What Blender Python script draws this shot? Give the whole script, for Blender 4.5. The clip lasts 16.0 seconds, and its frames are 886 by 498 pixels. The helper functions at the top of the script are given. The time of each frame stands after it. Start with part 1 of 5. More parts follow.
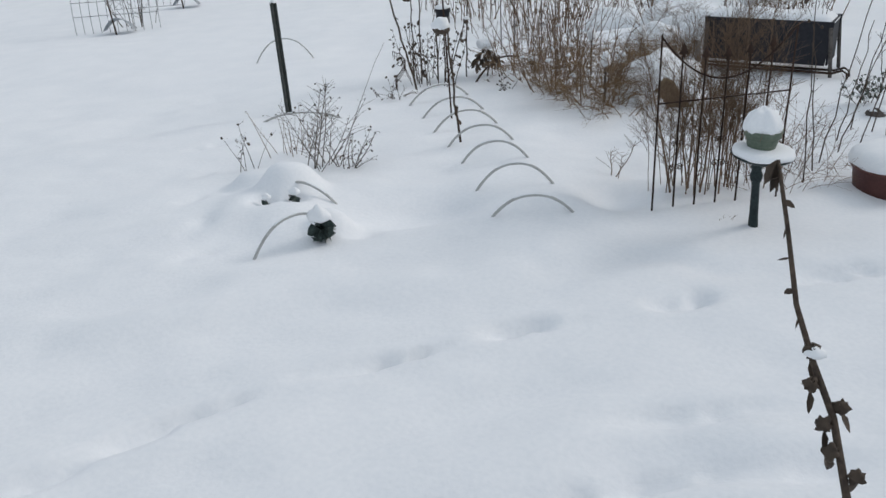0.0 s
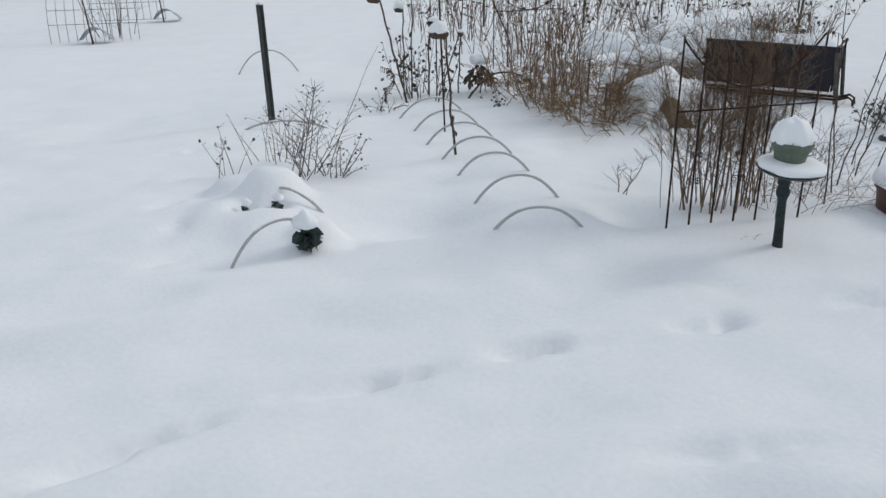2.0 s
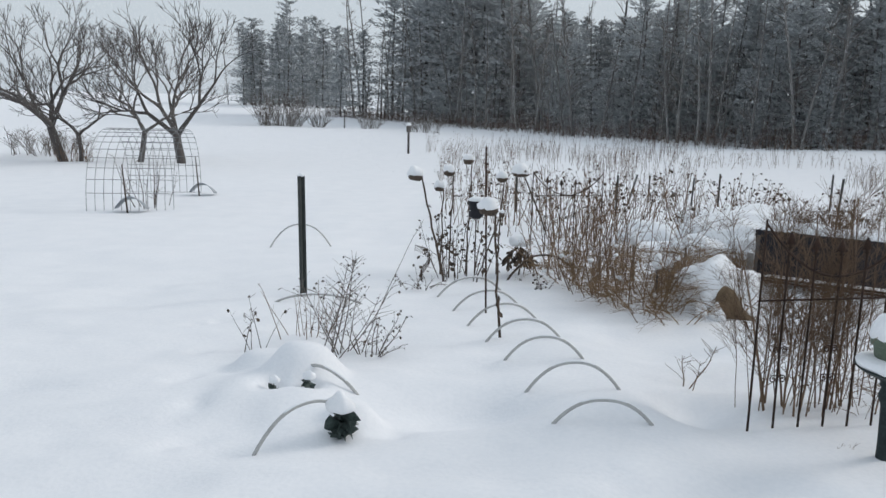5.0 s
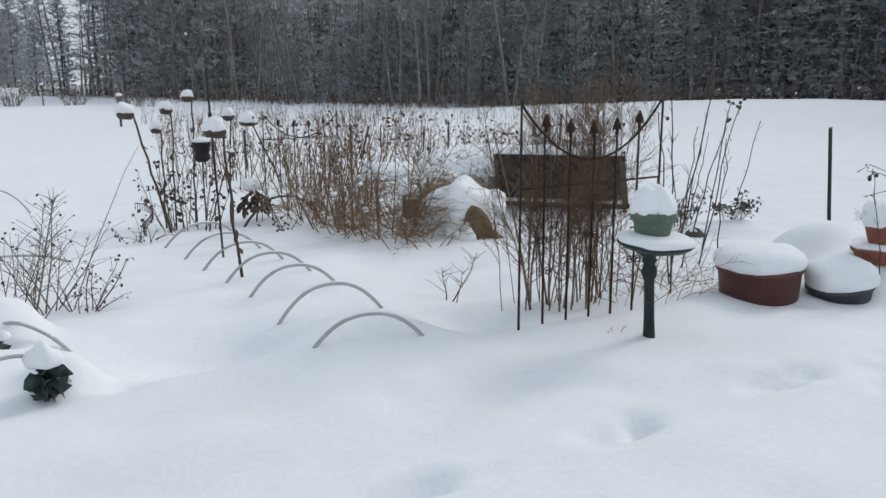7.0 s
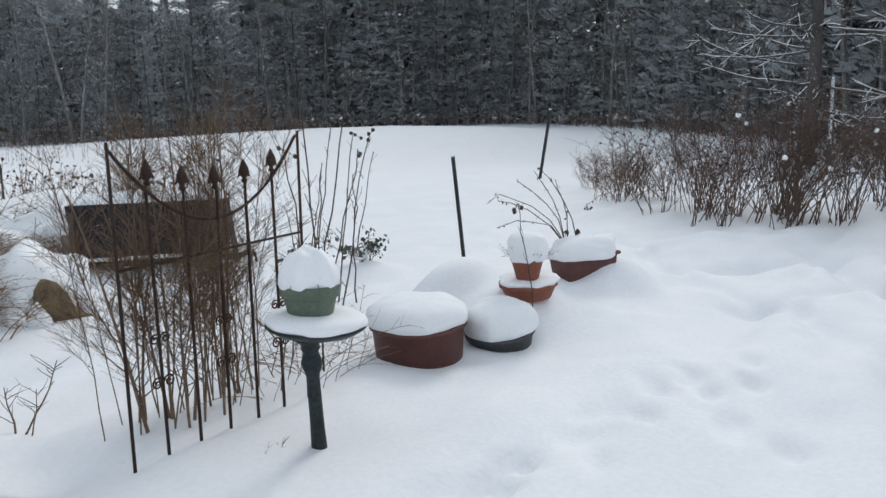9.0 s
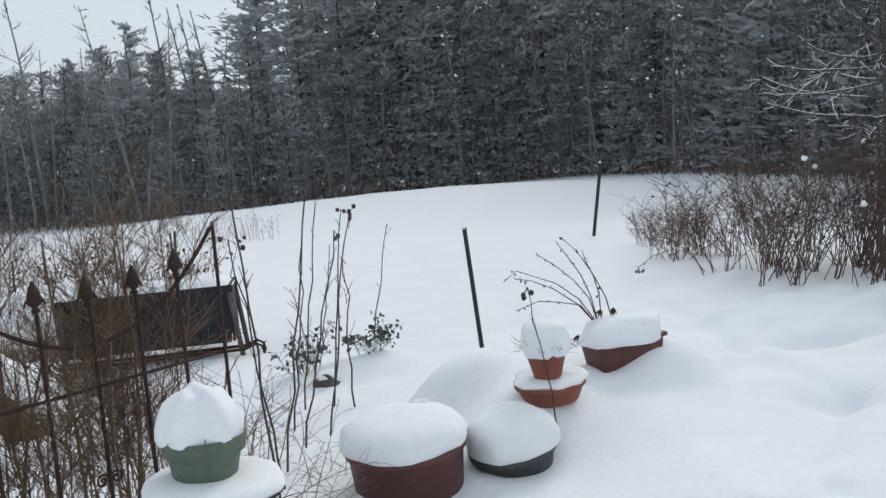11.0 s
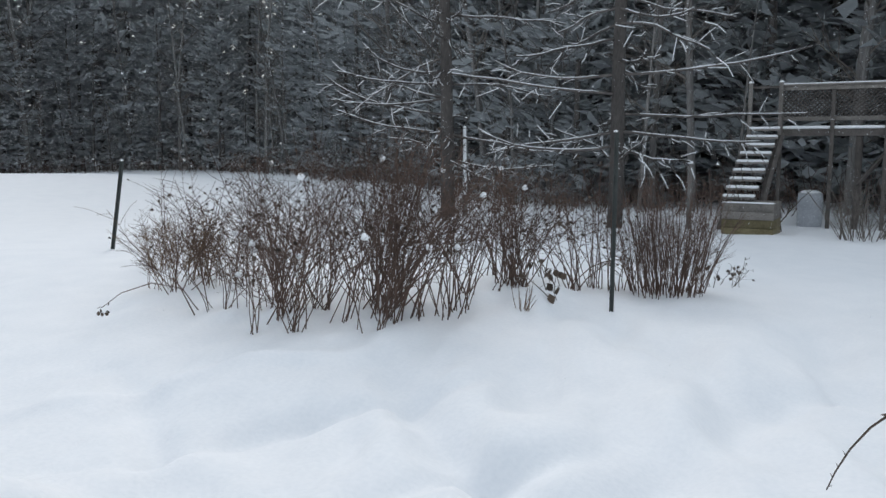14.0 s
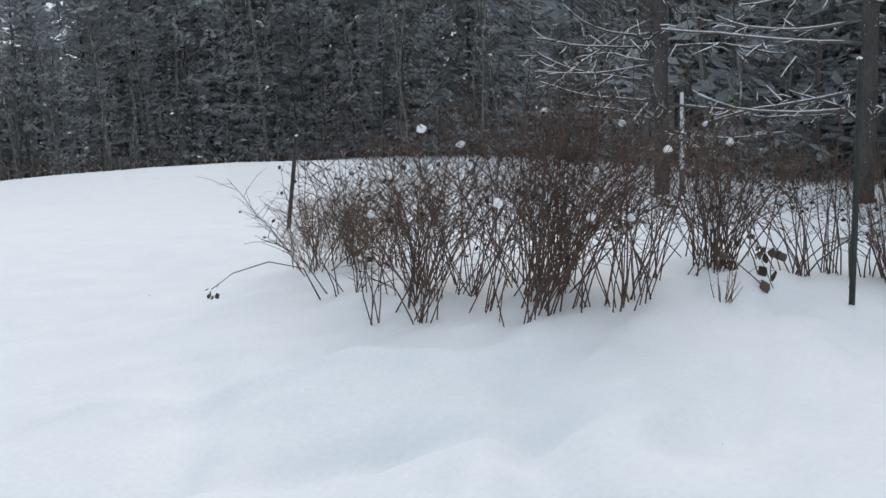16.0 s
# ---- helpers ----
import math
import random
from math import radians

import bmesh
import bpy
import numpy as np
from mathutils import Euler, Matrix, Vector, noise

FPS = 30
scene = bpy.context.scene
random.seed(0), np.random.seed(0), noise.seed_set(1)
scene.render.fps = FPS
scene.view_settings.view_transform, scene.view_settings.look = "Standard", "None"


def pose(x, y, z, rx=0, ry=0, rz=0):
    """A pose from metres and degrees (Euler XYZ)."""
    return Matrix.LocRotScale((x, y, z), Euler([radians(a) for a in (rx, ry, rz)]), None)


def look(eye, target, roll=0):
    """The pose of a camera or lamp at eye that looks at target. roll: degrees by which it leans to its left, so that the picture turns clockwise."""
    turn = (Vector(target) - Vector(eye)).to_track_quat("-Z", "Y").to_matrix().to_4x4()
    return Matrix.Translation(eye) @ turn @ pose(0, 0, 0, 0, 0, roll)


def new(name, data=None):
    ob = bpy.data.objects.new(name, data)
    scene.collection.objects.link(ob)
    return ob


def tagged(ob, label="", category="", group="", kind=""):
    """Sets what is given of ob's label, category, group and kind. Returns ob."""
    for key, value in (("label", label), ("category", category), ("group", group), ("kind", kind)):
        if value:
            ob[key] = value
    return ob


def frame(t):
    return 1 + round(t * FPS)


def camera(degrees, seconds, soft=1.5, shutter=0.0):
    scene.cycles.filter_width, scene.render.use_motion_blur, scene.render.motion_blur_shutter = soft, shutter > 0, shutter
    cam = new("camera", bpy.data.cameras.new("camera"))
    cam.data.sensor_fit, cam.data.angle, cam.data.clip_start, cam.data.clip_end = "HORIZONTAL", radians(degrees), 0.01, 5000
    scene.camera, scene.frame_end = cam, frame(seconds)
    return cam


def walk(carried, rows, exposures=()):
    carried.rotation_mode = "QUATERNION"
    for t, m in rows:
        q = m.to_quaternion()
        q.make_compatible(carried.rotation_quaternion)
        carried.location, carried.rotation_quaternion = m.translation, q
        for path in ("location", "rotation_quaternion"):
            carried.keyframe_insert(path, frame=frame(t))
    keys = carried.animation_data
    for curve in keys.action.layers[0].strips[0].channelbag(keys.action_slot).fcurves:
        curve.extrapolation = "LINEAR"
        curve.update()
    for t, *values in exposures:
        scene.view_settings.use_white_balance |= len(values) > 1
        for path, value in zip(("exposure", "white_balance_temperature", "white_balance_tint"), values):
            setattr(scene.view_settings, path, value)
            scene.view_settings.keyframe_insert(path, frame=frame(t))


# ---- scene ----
cam = camera(56.1, 16.0)
PATH = [
    (0, (0.334, -1.577, 2.431), (0.115, 0.218, 1.578), -3.2),
    (0.5, (0.222, -1.531, 2.432), (0.12, 0.271, 1.57), -0.9),
    (1, (0.169, -1.37, 2.306), (-0.111, 0.426, 1.472), -2.7),
    (1.5, (0.193, -1.288, 2.239), (-0.189, 0.5, 1.429), -3.4),
    (2, (0.129, -1.178, 2.106), (-0.029, 0.655, 1.322), -0.8),
    (2.5, (0.061, -1.04, 2.056), (0.095, 0.821, 1.324), 0.7),
    (3, (-0.02, -0.838, 1.995), (-0.212, 1.066, 1.415), 0.4),
    (5.5, (-0.144, -0.643, 1.892), (-0.349, 1.318, 1.558), 1.6),
    (6, (-0.131, -0.543, 1.77), (-0.102, 1.435, 1.475), 1.8),
    (6.5, (-0.19, -0.374, 1.637), (0.096, 1.568, 1.253), 1.1),
    (7, (-0.177, -0.132, 1.44), (0.237, 1.779, 1.02), -0.3),
    (7.5, (-0.17, 0.171, 1.326), (0.453, 2.035, 0.955), -1.9),
    (8, (-0.175, 0.468, 1.407), (0.751, 2.209, 1.07), -2.1),
    (8.5, (0.004, 0.786, 1.416), (1.118, 2.417, 1.103), -2.4),
    (9, (0.15, 1.071, 1.422), (1.424, 2.571, 1.062), -1.1),
    (9.5, (0.315, 1.246, 1.474), (1.662, 2.693, 1.176), -3.1),
    (12, (1.743, 1.753, 1.42), (2.753, 3.466, 1.21), -5.0),
    (12.5, (2.15, 1.857, 1.454), (3.144, 3.578, 1.231), -4.8),
    (13, (2.645, 1.856, 1.456), (3.931, 3.373, 1.243), -3.8),
    (13.5, (3.022, 1.971, 1.434), (4.586, 3.197, 1.204), -1.4),
    (14, (3.317, 2.04, 1.454), (5.077, 2.951, 1.189), -0.3),
    (14.5, (3.678, 2.066, 1.431), (5.454, 2.947, 1.168), -3.3),
    (15, (4.021, 2.215, 1.398), (5.722, 3.22, 1.086), -3.2),
    (15.5, (4.311, 2.361, 1.403), (5.929, 3.487, 1.064), -2.9),
    (16, (4.782, 2.38, 1.172), (6.231, 3.728, 0.883), -2.5),
]
walk(cam, [(t, look(eye, target, roll)) for t, eye, target, roll in PATH],
     exposures=[(0, -0.1), (3, -0.1), (5.5, 0.06), (7, 0.06), (8.5, 0.17), (9, 0.16), (12.5, 0.24), (14, 0.28), (16, 0.27)])

# ---- world, sun, exposure ----
SUN_ELEV, SUN_AZ = 30.0, 65.0
world = bpy.data.worlds.new("overcast_sky")
scene.world = world
world.use_nodes = True
wn, wl = world.node_tree.nodes, world.node_tree.links
wn.clear()
w_out = wn.new("ShaderNodeOutputWorld")
w_bg = wn.new("ShaderNodeBackground")
w_sky = wn.new("ShaderNodeTexSky")
w_sky.sky_type = "NISHITA"
w_sky.sun_disc = False
w_sky.sun_elevation = radians(SUN_ELEV)
w_sky.sun_rotation = radians(SUN_AZ)
w_sky.air_density, w_sky.dust_density = 1.0, 3.0
w_mix = wn.new("ShaderNodeMix")
w_mix.data_type = "RGBA"
w_mix.inputs[0].default_value = 0.86            # thick cloud layer over the clear sky
w_mix.inputs[7].default_value = (5.3, 5.9, 6.5, 1)
wl.new(w_sky.outputs[0], w_mix.inputs[6])
wl.new(w_mix.outputs[2], w_bg.inputs[0])
w_bg.inputs[1].default_value = 0.112
wl.new(w_bg.outputs[0], w_out.inputs[0])
sun = new("sun", bpy.data.lights.new("sun", "SUN"))
sun.data.energy, sun.data.angle, sun.data.color = 1.4, radians(22), (1.0, 0.95, 0.90)
_sd = Vector((math.sin(radians(SUN_AZ)) * math.cos(radians(SUN_ELEV)), math.cos(radians(SUN_AZ)) * math.cos(radians(SUN_ELEV)), math.sin(radians(SUN_ELEV))))
sun.matrix_world = look(tuple(_sd * 40), (0, 0, 0))
scene.view_settings.exposure = 0.0


# ---- materials ----
def material(name, dark, light, rough=0.7, metal=0.0, scale=6.0, fine=60.0, bump=0.15, per_object=0.0, per_island=0.0, spec=0.3, stretch=None, patch=0.5, dist=0.01):
    m = bpy.data.materials.new(name)
    m.use_nodes = True
    n, l = m.node_tree.nodes, m.node_tree.links
    b = n["Principled BSDF"]
    b.inputs["Roughness"].default_value, b.inputs["Metallic"].default_value = rough, metal
    b.inputs["Specular IOR Level"].default_value = spec
    co = n.new("ShaderNodeTexCoord")
    mp = n.new("ShaderNodeMapping")
    l.new(co.outputs["Object"], mp.inputs[0])
    if stretch:
        mp.inputs["Scale"].default_value = stretch
    a = n.new("ShaderNodeTexNoise")
    a.inputs["Scale"].default_value, a.inputs["Detail"].default_value = scale, 5
    c = n.new("ShaderNodeTexNoise")
    c.inputs["Scale"].default_value, c.inputs["Detail"].default_value = fine, 3
    l.new(mp.outputs[0], a.inputs[0])
    l.new(mp.outputs[0], c.inputs[0])
    mix = n.new("ShaderNodeMix")
    mix.inputs[0].default_value = 1 - patch
    l.new(a.outputs[0], mix.inputs[2])
    l.new(c.outputs[0], mix.inputs[3])
    ramp = n.new("ShaderNodeValToRGB")
    ramp.color_ramp.elements[0].position, ramp.color_ramp.elements[1].position = 0.32, 0.68
    ramp.color_ramp.elements[0].color, ramp.color_ramp.elements[1].color = (*dark, 1), (*light, 1)
    l.new(mix.outputs[0], ramp.inputs[0])
    last = ramp.outputs[0]
    for amount, node, out in ((per_object, "ShaderNodeObjectInfo", "Random"), (per_island, "ShaderNodeNewGeometry", "Random Per Island")):
        if amount:
            o = n.new(node)
            hs = n.new("ShaderNodeHueSaturation")
            mr = n.new("ShaderNodeMapRange")
            mr.inputs[3].default_value, mr.inputs[4].default_value = 1 - amount, 1 + amount
            l.new(o.outputs[out], mr.inputs[0])
            l.new(mr.outputs[0], hs.inputs["Value"])
            l.new(last, hs.inputs["Color"])
            last = hs.outputs[0]
    l.new(last, b.inputs["Base Color"])
    if bump:
        bp = n.new("ShaderNodeBump")
        bp.inputs["Strength"].default_value, bp.inputs["Distance"].default_value = bump, dist
        l.new(mix.outputs[0], bp.inputs["Height"])
        l.new(bp.outputs[0], b.inputs["Normal"])
    return m


SNOW = material("snow", (0.80, 0.82, 0.85), (0.88, 0.89, 0.91), 0.75, scale=2.2, fine=34, bump=0.35, spec=0.15, dist=0.012)
SNOW_LUMP = material("settled_snow", (0.82, 0.84, 0.87), (0.90, 0.91, 0.92), 0.75, scale=9, fine=70, bump=0.3, spec=0.15, dist=0.008)
STEEL = material("green_painted_steel", (0.030, 0.036, 0.035), (0.075, 0.082, 0.078), 0.6, 0.1, scale=14, fine=90, bump=0.2)
IRON = material("rusty_iron", (0.016, 0.012, 0.011), (0.065, 0.034, 0.022), 0.8, 0.1, scale=18, fine=120, bump=0.4, per_object=0.2)
HOOP = material("grey_pipe", (0.36, 0.36, 0.35), (0.50, 0.50, 0.49), 0.55, scale=8, fine=60, bump=0.1)
STALK = material("dead_stalk", (0.035, 0.026, 0.022), (0.11, 0.082, 0.062), 0.9, scale=20, fine=140, bump=0.4, per_island=0.25)
TWIG_BROWN = material("brown_twigs", (0.075, 0.048, 0.032), (0.21, 0.14, 0.09), 0.9, scale=5, fine=60, bump=0.2, per_island=0.35)
TWIG_STRAW = material("straw_brown_ferns", (0.13, 0.085, 0.05), (0.29, 0.195, 0.115), 0.95, scale=4, fine=50, bump=0.2, per_island=0.3)
TWIG_TAN = material("tan_stems", (0.10, 0.066, 0.046), (0.25, 0.17, 0.118), 0.9, scale=4, fine=40, bump=0.2, per_island=0.35)
TWIG_RED = material("reddish_canes", (0.058, 0.040, 0.034), (0.160, 0.106, 0.083), 0.85, scale=4, fine=40, bump=0.2, per_island=0.4)
TWIG_GREY = material("grey_twigs", (0.08, 0.07, 0.063), (0.21, 0.185, 0.165), 0.9, scale=5, fine=50, bump=0.2, per_island=0.35)
LEAF_DRY = material("withered_leaf", (0.038, 0.031, 0.027), (0.118, 0.088, 0.066), 0.9, scale=12, fine=80, bump=0.3, per_island=0.4)
LEAF_GREEN = material("frosted_green_leaf", (0.035, 0.048, 0.04), (0.12, 0.14, 0.12), 0.8, scale=14, fine=80, bump=0.3, per_island=0.4)
KALE = material("dark_kale_leaf", (0.024, 0.038, 0.036), (0.095, 0.125, 0.115), 0.6, scale=18, fine=90, bump=0.4, per_island=0.3)
BARK = material("dark_bark", (0.05, 0.046, 0.045), (0.15, 0.135, 0.125), 0.95, scale=5, fine=30, bump=0.6, stretch=(1, 1, 0.25), per_object=0.25, dist=0.03)
BARK_PALE = material("pale_bark", (0.10, 0.096, 0.092), (0.215, 0.207, 0.20), 0.95, scale=3, fine=20, bump=0.4, stretch=(1, 1, 0.2), per_object=0.35, dist=0.02)
# needle colour raised to pale grey to stand in for haze over the wood
NEEDLE = material("haze_pale_needles", (0.32, 0.342, 0.352), (0.43, 0.452, 0.462), 0.95, scale=0.35, fine=5, bump=0.0, per_object=0.14, per_island=0.10, spec=0.05)
# needles let half of the light through, which evens their lit and shaded sides
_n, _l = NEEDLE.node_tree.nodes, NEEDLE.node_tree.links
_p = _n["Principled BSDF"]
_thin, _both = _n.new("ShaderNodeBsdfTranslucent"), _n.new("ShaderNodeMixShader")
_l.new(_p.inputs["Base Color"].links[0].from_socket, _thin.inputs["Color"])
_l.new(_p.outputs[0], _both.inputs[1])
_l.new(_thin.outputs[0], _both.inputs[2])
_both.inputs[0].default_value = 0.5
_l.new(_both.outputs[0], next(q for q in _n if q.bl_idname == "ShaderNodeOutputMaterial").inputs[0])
TERRACOTTA = material("terracotta", (0.18, 0.062, 0.042), (0.31, 0.115, 0.075), 0.85, scale=7, fine=60, bump=0.2)
TUB_RED = material("faded_red_plastic", (0.082, 0.034, 0.031), (0.14, 0.058, 0.05), 0.6, scale=6, fine=50, bump=0.1)
TUB_GREY = material("dark_grey_plastic", (0.035, 0.036, 0.04), (0.08, 0.08, 0.085), 0.6, scale=6, fine=50, bump=0.1)
POT_GREEN = material("sage_green_glaze", (0.085, 0.115, 0.085), (0.15, 0.185, 0.14), 0.55, scale=8, fine=60, bump=0.15)
BATH_GREEN = material("verdigris_metal", (0.010, 0.016, 0.018), (0.035, 0.05, 0.052), 0.55, 0.3, scale=12, fine=70, bump=0.3)
BLACK_PANEL = material("black_painted_board", (0.008, 0.009, 0.014), (0.022, 0.023, 0.030), 0.6, scale=3, fine=30, bump=0.15)
WOOD_GREY = material("weathered_wood", (0.13, 0.12, 0.11), (0.27, 0.25, 0.23), 0.9, scale=5, fine=40, bump=0.4, stretch=(1, 1, 1), per_object=0.2)
WOOD_DARK = material("wet_dark_wood", (0.055, 0.05, 0.047), (0.14, 0.125, 0.115), 0.9, scale=5, fine=40, bump=0.4, per_object=0.25)
WOOD_MOSS = material("mossy_plank", (0.10, 0.085, 0.045), (0.20, 0.17, 0.10), 0.9, scale=5, fine=40, bump=0.4, per_object=0.2)
ROCK = material("dark_stone", (0.05, 0.045, 0.042), (0.15, 0.13, 0.12), 0.9, scale=8, fine=50, bump=0.6, dist=0.02)
STRAW = material("matted_straw", (0.10, 0.07, 0.045), (0.26, 0.19, 0.12), 0.95, scale=12, fine=90, bump=0.6, dist=0.02)
WIRE = material("galvanised_wire", (0.12, 0.125, 0.13), (0.24, 0.25, 0.26), 0.5, 0.4, scale=10, fine=60, bump=0.1)
SHEET = material("frosted_plastic_sheet", (0.28, 0.31, 0.34), (0.45, 0.48, 0.51), 0.5, scale=6, fine=40, bump=0.2)
BARREL = material("frosted_grey_drum", (0.30, 0.32, 0.35), (0.48, 0.50, 0.53), 0.6, scale=5, fine=30, bump=0.2)


# ---- mesh tools ----
rng = random.Random(7)


class Geo:
    """Collects vertices and faces of one mesh."""

    def __init__(self):
        self.v, self.f = [], []

    def tube(self, pts, r0, r1=None, sides=4, cap=True):
        r1 = r0 if r1 is None else r1
        pts = [Vector(p) for p in pts]
        k, base = len(pts), len(self.v)
        for i, p in enumerate(pts):
            d = (pts[min(i + 1, k - 1)] - pts[max(i - 1, 0)])
            if d.length < 1e-9:
                d = Vector((0, 0, 1))
            d.normalize()
            ref = Vector((1, 0, 0)) if abs(d.x) < 0.8 else Vector((0, 1, 0))
            u = d.cross(ref).normalized()
            w = d.cross(u)
            r = r0 + (r1 - r0) * i / max(k - 1, 1)
            for j in range(sides):
                a = math.tau * j / sides
                self.v.append(tuple(p + (u * math.cos(a) + w * math.sin(a)) * r))
        for i in range(k - 1):
            for j in range(sides):
                a, b = base + i * sides + j, base + i * sides + (j + 1) % sides
                self.f.append((a, b, b + sides, a + sides))
        if cap:
            self.f.append(tuple(base + j for j in range(sides - 1, -1, -1)))
            self.f.append(tuple(base + (k - 1) * sides + j for j in range(sides)))
        return self

    def box(self, size, m=None):
        x, y, z = (s / 2 for s in size)
        m = m or Matrix()
        base = len(self.v)
        for sx in (-x, x):
            for sy in (-y, y):
                for sz in (-z, z):
                    self.v.append(tuple(m @ Vector((sx, sy, sz))))
        for q in ((0, 1, 3, 2), (4, 6, 7, 5), (0, 4, 5, 1), (2, 3, 7, 6), (0, 2, 6, 4), (1, 5, 7, 3)):
            self.f.append(tuple(base + i for i in q))
        return self

    def lathe(self, profile, m=None, sides=32, wobble=0.0, seed=0.0, sx=1.0, sy=1.0):
        m = m or Matrix()
        base, k = len(self.v), len(profile)
        for r, z in profile:
            for j in range(sides):
                a = math.tau * j / sides
                q = 1 + wobble * noise.noise((math.cos(a) * 1.7 + seed, math.sin(a) * 1.7, z * 4 + seed))
                zz = z + (wobble * 0.3 * r * noise.noise((math.cos(a) * r * 9 + seed, math.sin(a) * r * 9, seed)) if wobble else 0)
                self.v.append(tuple(m @ Vector((r * q * math.cos(a) * sx, r * q * math.sin(a) * sy, zz))))
        for i in range(k - 1):
            for j in range(sides):
                a, b = base + i * sides + j, base + i * sides + (j + 1) % sides
                self.f.append((a, b, b + sides, a + sides))
        self.f.append(tuple(base + j for j in range(sides - 1, -1, -1)))
        self.f.append(tuple(base + (k - 1) * sides + j for j in range(sides)))
        if wobble:
            for i in range(base, len(self.v)):
                p = Vector(self.v[i])
                self.v[i] = tuple(p + Vector((noise.noise(p * 14), noise.noise(p * 14 + Vector((9, 0, 0))), noise.noise(p * 14 + Vector((0, 7, 0))))) * 0.05 * wobble)
        return self

    def blob(self, c, rx, ry, rz, rough=0.15, rings=8, sides=14, seed=0.0, flat=0.25, boxy=1.0):
        """A rounded lump with a flattened underside."""
        base = len(self.v)
        for i in range(1, rings):
            th = math.pi * i / rings
            for j in range(sides):
                a = math.tau * j / sides
                d = Vector((math.sin(th) * math.cos(a), math.sin(th) * math.sin(a), math.cos(th)))
                q = 1 + rough * noise.noise(d * 1.6 + Vector((seed, seed * 0.7, c[2] + seed)))
                z = math.copysign(abs(d.z) ** boxy, d.z) * rz * q
                if z < 0:
                    z *= flat
                self.v.append((c[0] + d.x * rx * q, c[1] + d.y * ry * q, c[2] + z))
        top, bot = len(self.v), len(self.v) + 1
        qt = 1 + rough * noise.noise(Vector((0, 0, 1.6)) + Vector((seed, seed * 0.7, c[2] + seed)))
        self.v += [(c[0], c[1], c[2] + rz * qt), (c[0], c[1], c[2] - rz * flat)]
        for j in range(sides):
            self.f.append((top, base + j, base + (j + 1) % sides))
            last = base + (rings - 2) * sides
            self.f.append((bot, last + (j + 1) % sides, last + j))
        for i in range(rings - 2):
            for j in range(sides):
                a, b = base + i * sides + j, base + i * sides + (j + 1) % sides
                self.f.append((a, a + sides, b + sides, b))
        return self

    def leaf(self, p, way, size, curl=0.3, width=0.45):
        """A curled leaf of eight triangles, slightly cupped."""
        p, way = Vector(p), Vector(way).normalized()
        side = way.cross(Vector((rng.uniform(-1, 1), rng.uniform(-1, 1), rng.uniform(-1, 1))))
        side = side.normalized() if side.length > 1e-4 else Vector((1, 0, 0))
        up = way.cross(side)
        b = len(self.v)
        for s, w in ((0, 0.12), (0.4, 1), (0.75, 0.7), (1.0, 0.05)):
            mid = p + way * size * s + up * size * curl * (s * s)
            for q in (-1, 0, 1):
                self.v.append(tuple(mid + side * q * w * width * size + up * abs(q) * size * 0.18 * w))
        for i in range(3):
            for q in range(2):
                a = b + i * 3 + q
                self.f.append((a, a + 1, a + 4, a + 3))
        return self

    def mesh(self, name, mat, smooth=True):
        me = bpy.data.meshes.new(name)
        me.from_pydata(self.v, [], self.f)
        me.materials.append(mat)
        if smooth:
            me.polygons.foreach_set("use_smooth", [True] * len(me.polygons))
        me.update()
        return me


def part(name, geo, mat, parent=None, label="", smooth=True, m=None):
    ob = new(name, geo.mesh(name, mat, smooth) if isinstance(geo, Geo) else geo)
    if parent is not None:
        ob.parent = parent
    if m is not None:
        ob.matrix_basis = m
    if label:
        ob["label"] = label
    return ob


def thing(name, place, label, category, group="", turn=0.0, kind=""):
    ob = new(name)
    ob.matrix_basis = pose(*place, 0, 0, turn)
    return tagged(ob, label, category, group, kind)


def rounded_box(size, bevel=0.01, taper=(1, 1)):
    """A box with bevelled edges, its lower face scaled by taper, as a Geo."""
    bm = bmesh.new()
    bmesh.ops.create_cube(bm, size=1)
    for v in bm.verts:
        k = taper if v.co.z < 0 else (1, 1)
        v.co = Vector((v.co.x * size[0] * k[0], v.co.y * size[1] * k[1], v.co.z * size[2]))
    bmesh.ops.bevel(bm, geom=bm.edges[:], offset=bevel, segments=2, affect="EDGES", profile=0.5)
    gq = Geo()
    bm.verts.index_update()
    gq.v = [tuple(v.co) for v in bm.verts]
    gq.f = [tuple(v.index for v in fc.verts) for fc in bm.faces]
    bm.free()
    return gq


def placed(geo, m):
    geo.v = [tuple(m @ Vector(v)) for v in geo.v]
    return geo


# ---- ground: one sheet of snow ----
def value_noise(x, y, seed):
    xi, yi = np.floor(x), np.floor(y)
    fx, fy = x - xi, y - yi
    fx, fy = fx * fx * fx * (fx * (fx * 6 - 15) + 10), fy * fy * fy * (fy * (fy * 6 - 15) + 10)

    def h(a, b):
        q = np.sin(a * 127.1 + b * 311.7 + seed * 74.7) * 43758.5453
        return q - np.floor(q)
    return (h(xi, yi) * (1 - fx) + h(xi + 1, yi) * fx) * (1 - fy) + (h(xi, yi + 1) * (1 - fx) + h(xi + 1, yi + 1) * fx) * fy - 0.5


def bump_at(x, y, cx, cy, rx, ry, turn=0.0, power=1.0):
    c, s = math.cos(radians(turn)), math.sin(radians(turn))
    u, v = (x - cx) * c + (y - cy) * s, -(x - cx) * s + (y - cy) * c
    return np.exp(-((u / rx) ** 2 + (v / ry) ** 2) ** power)


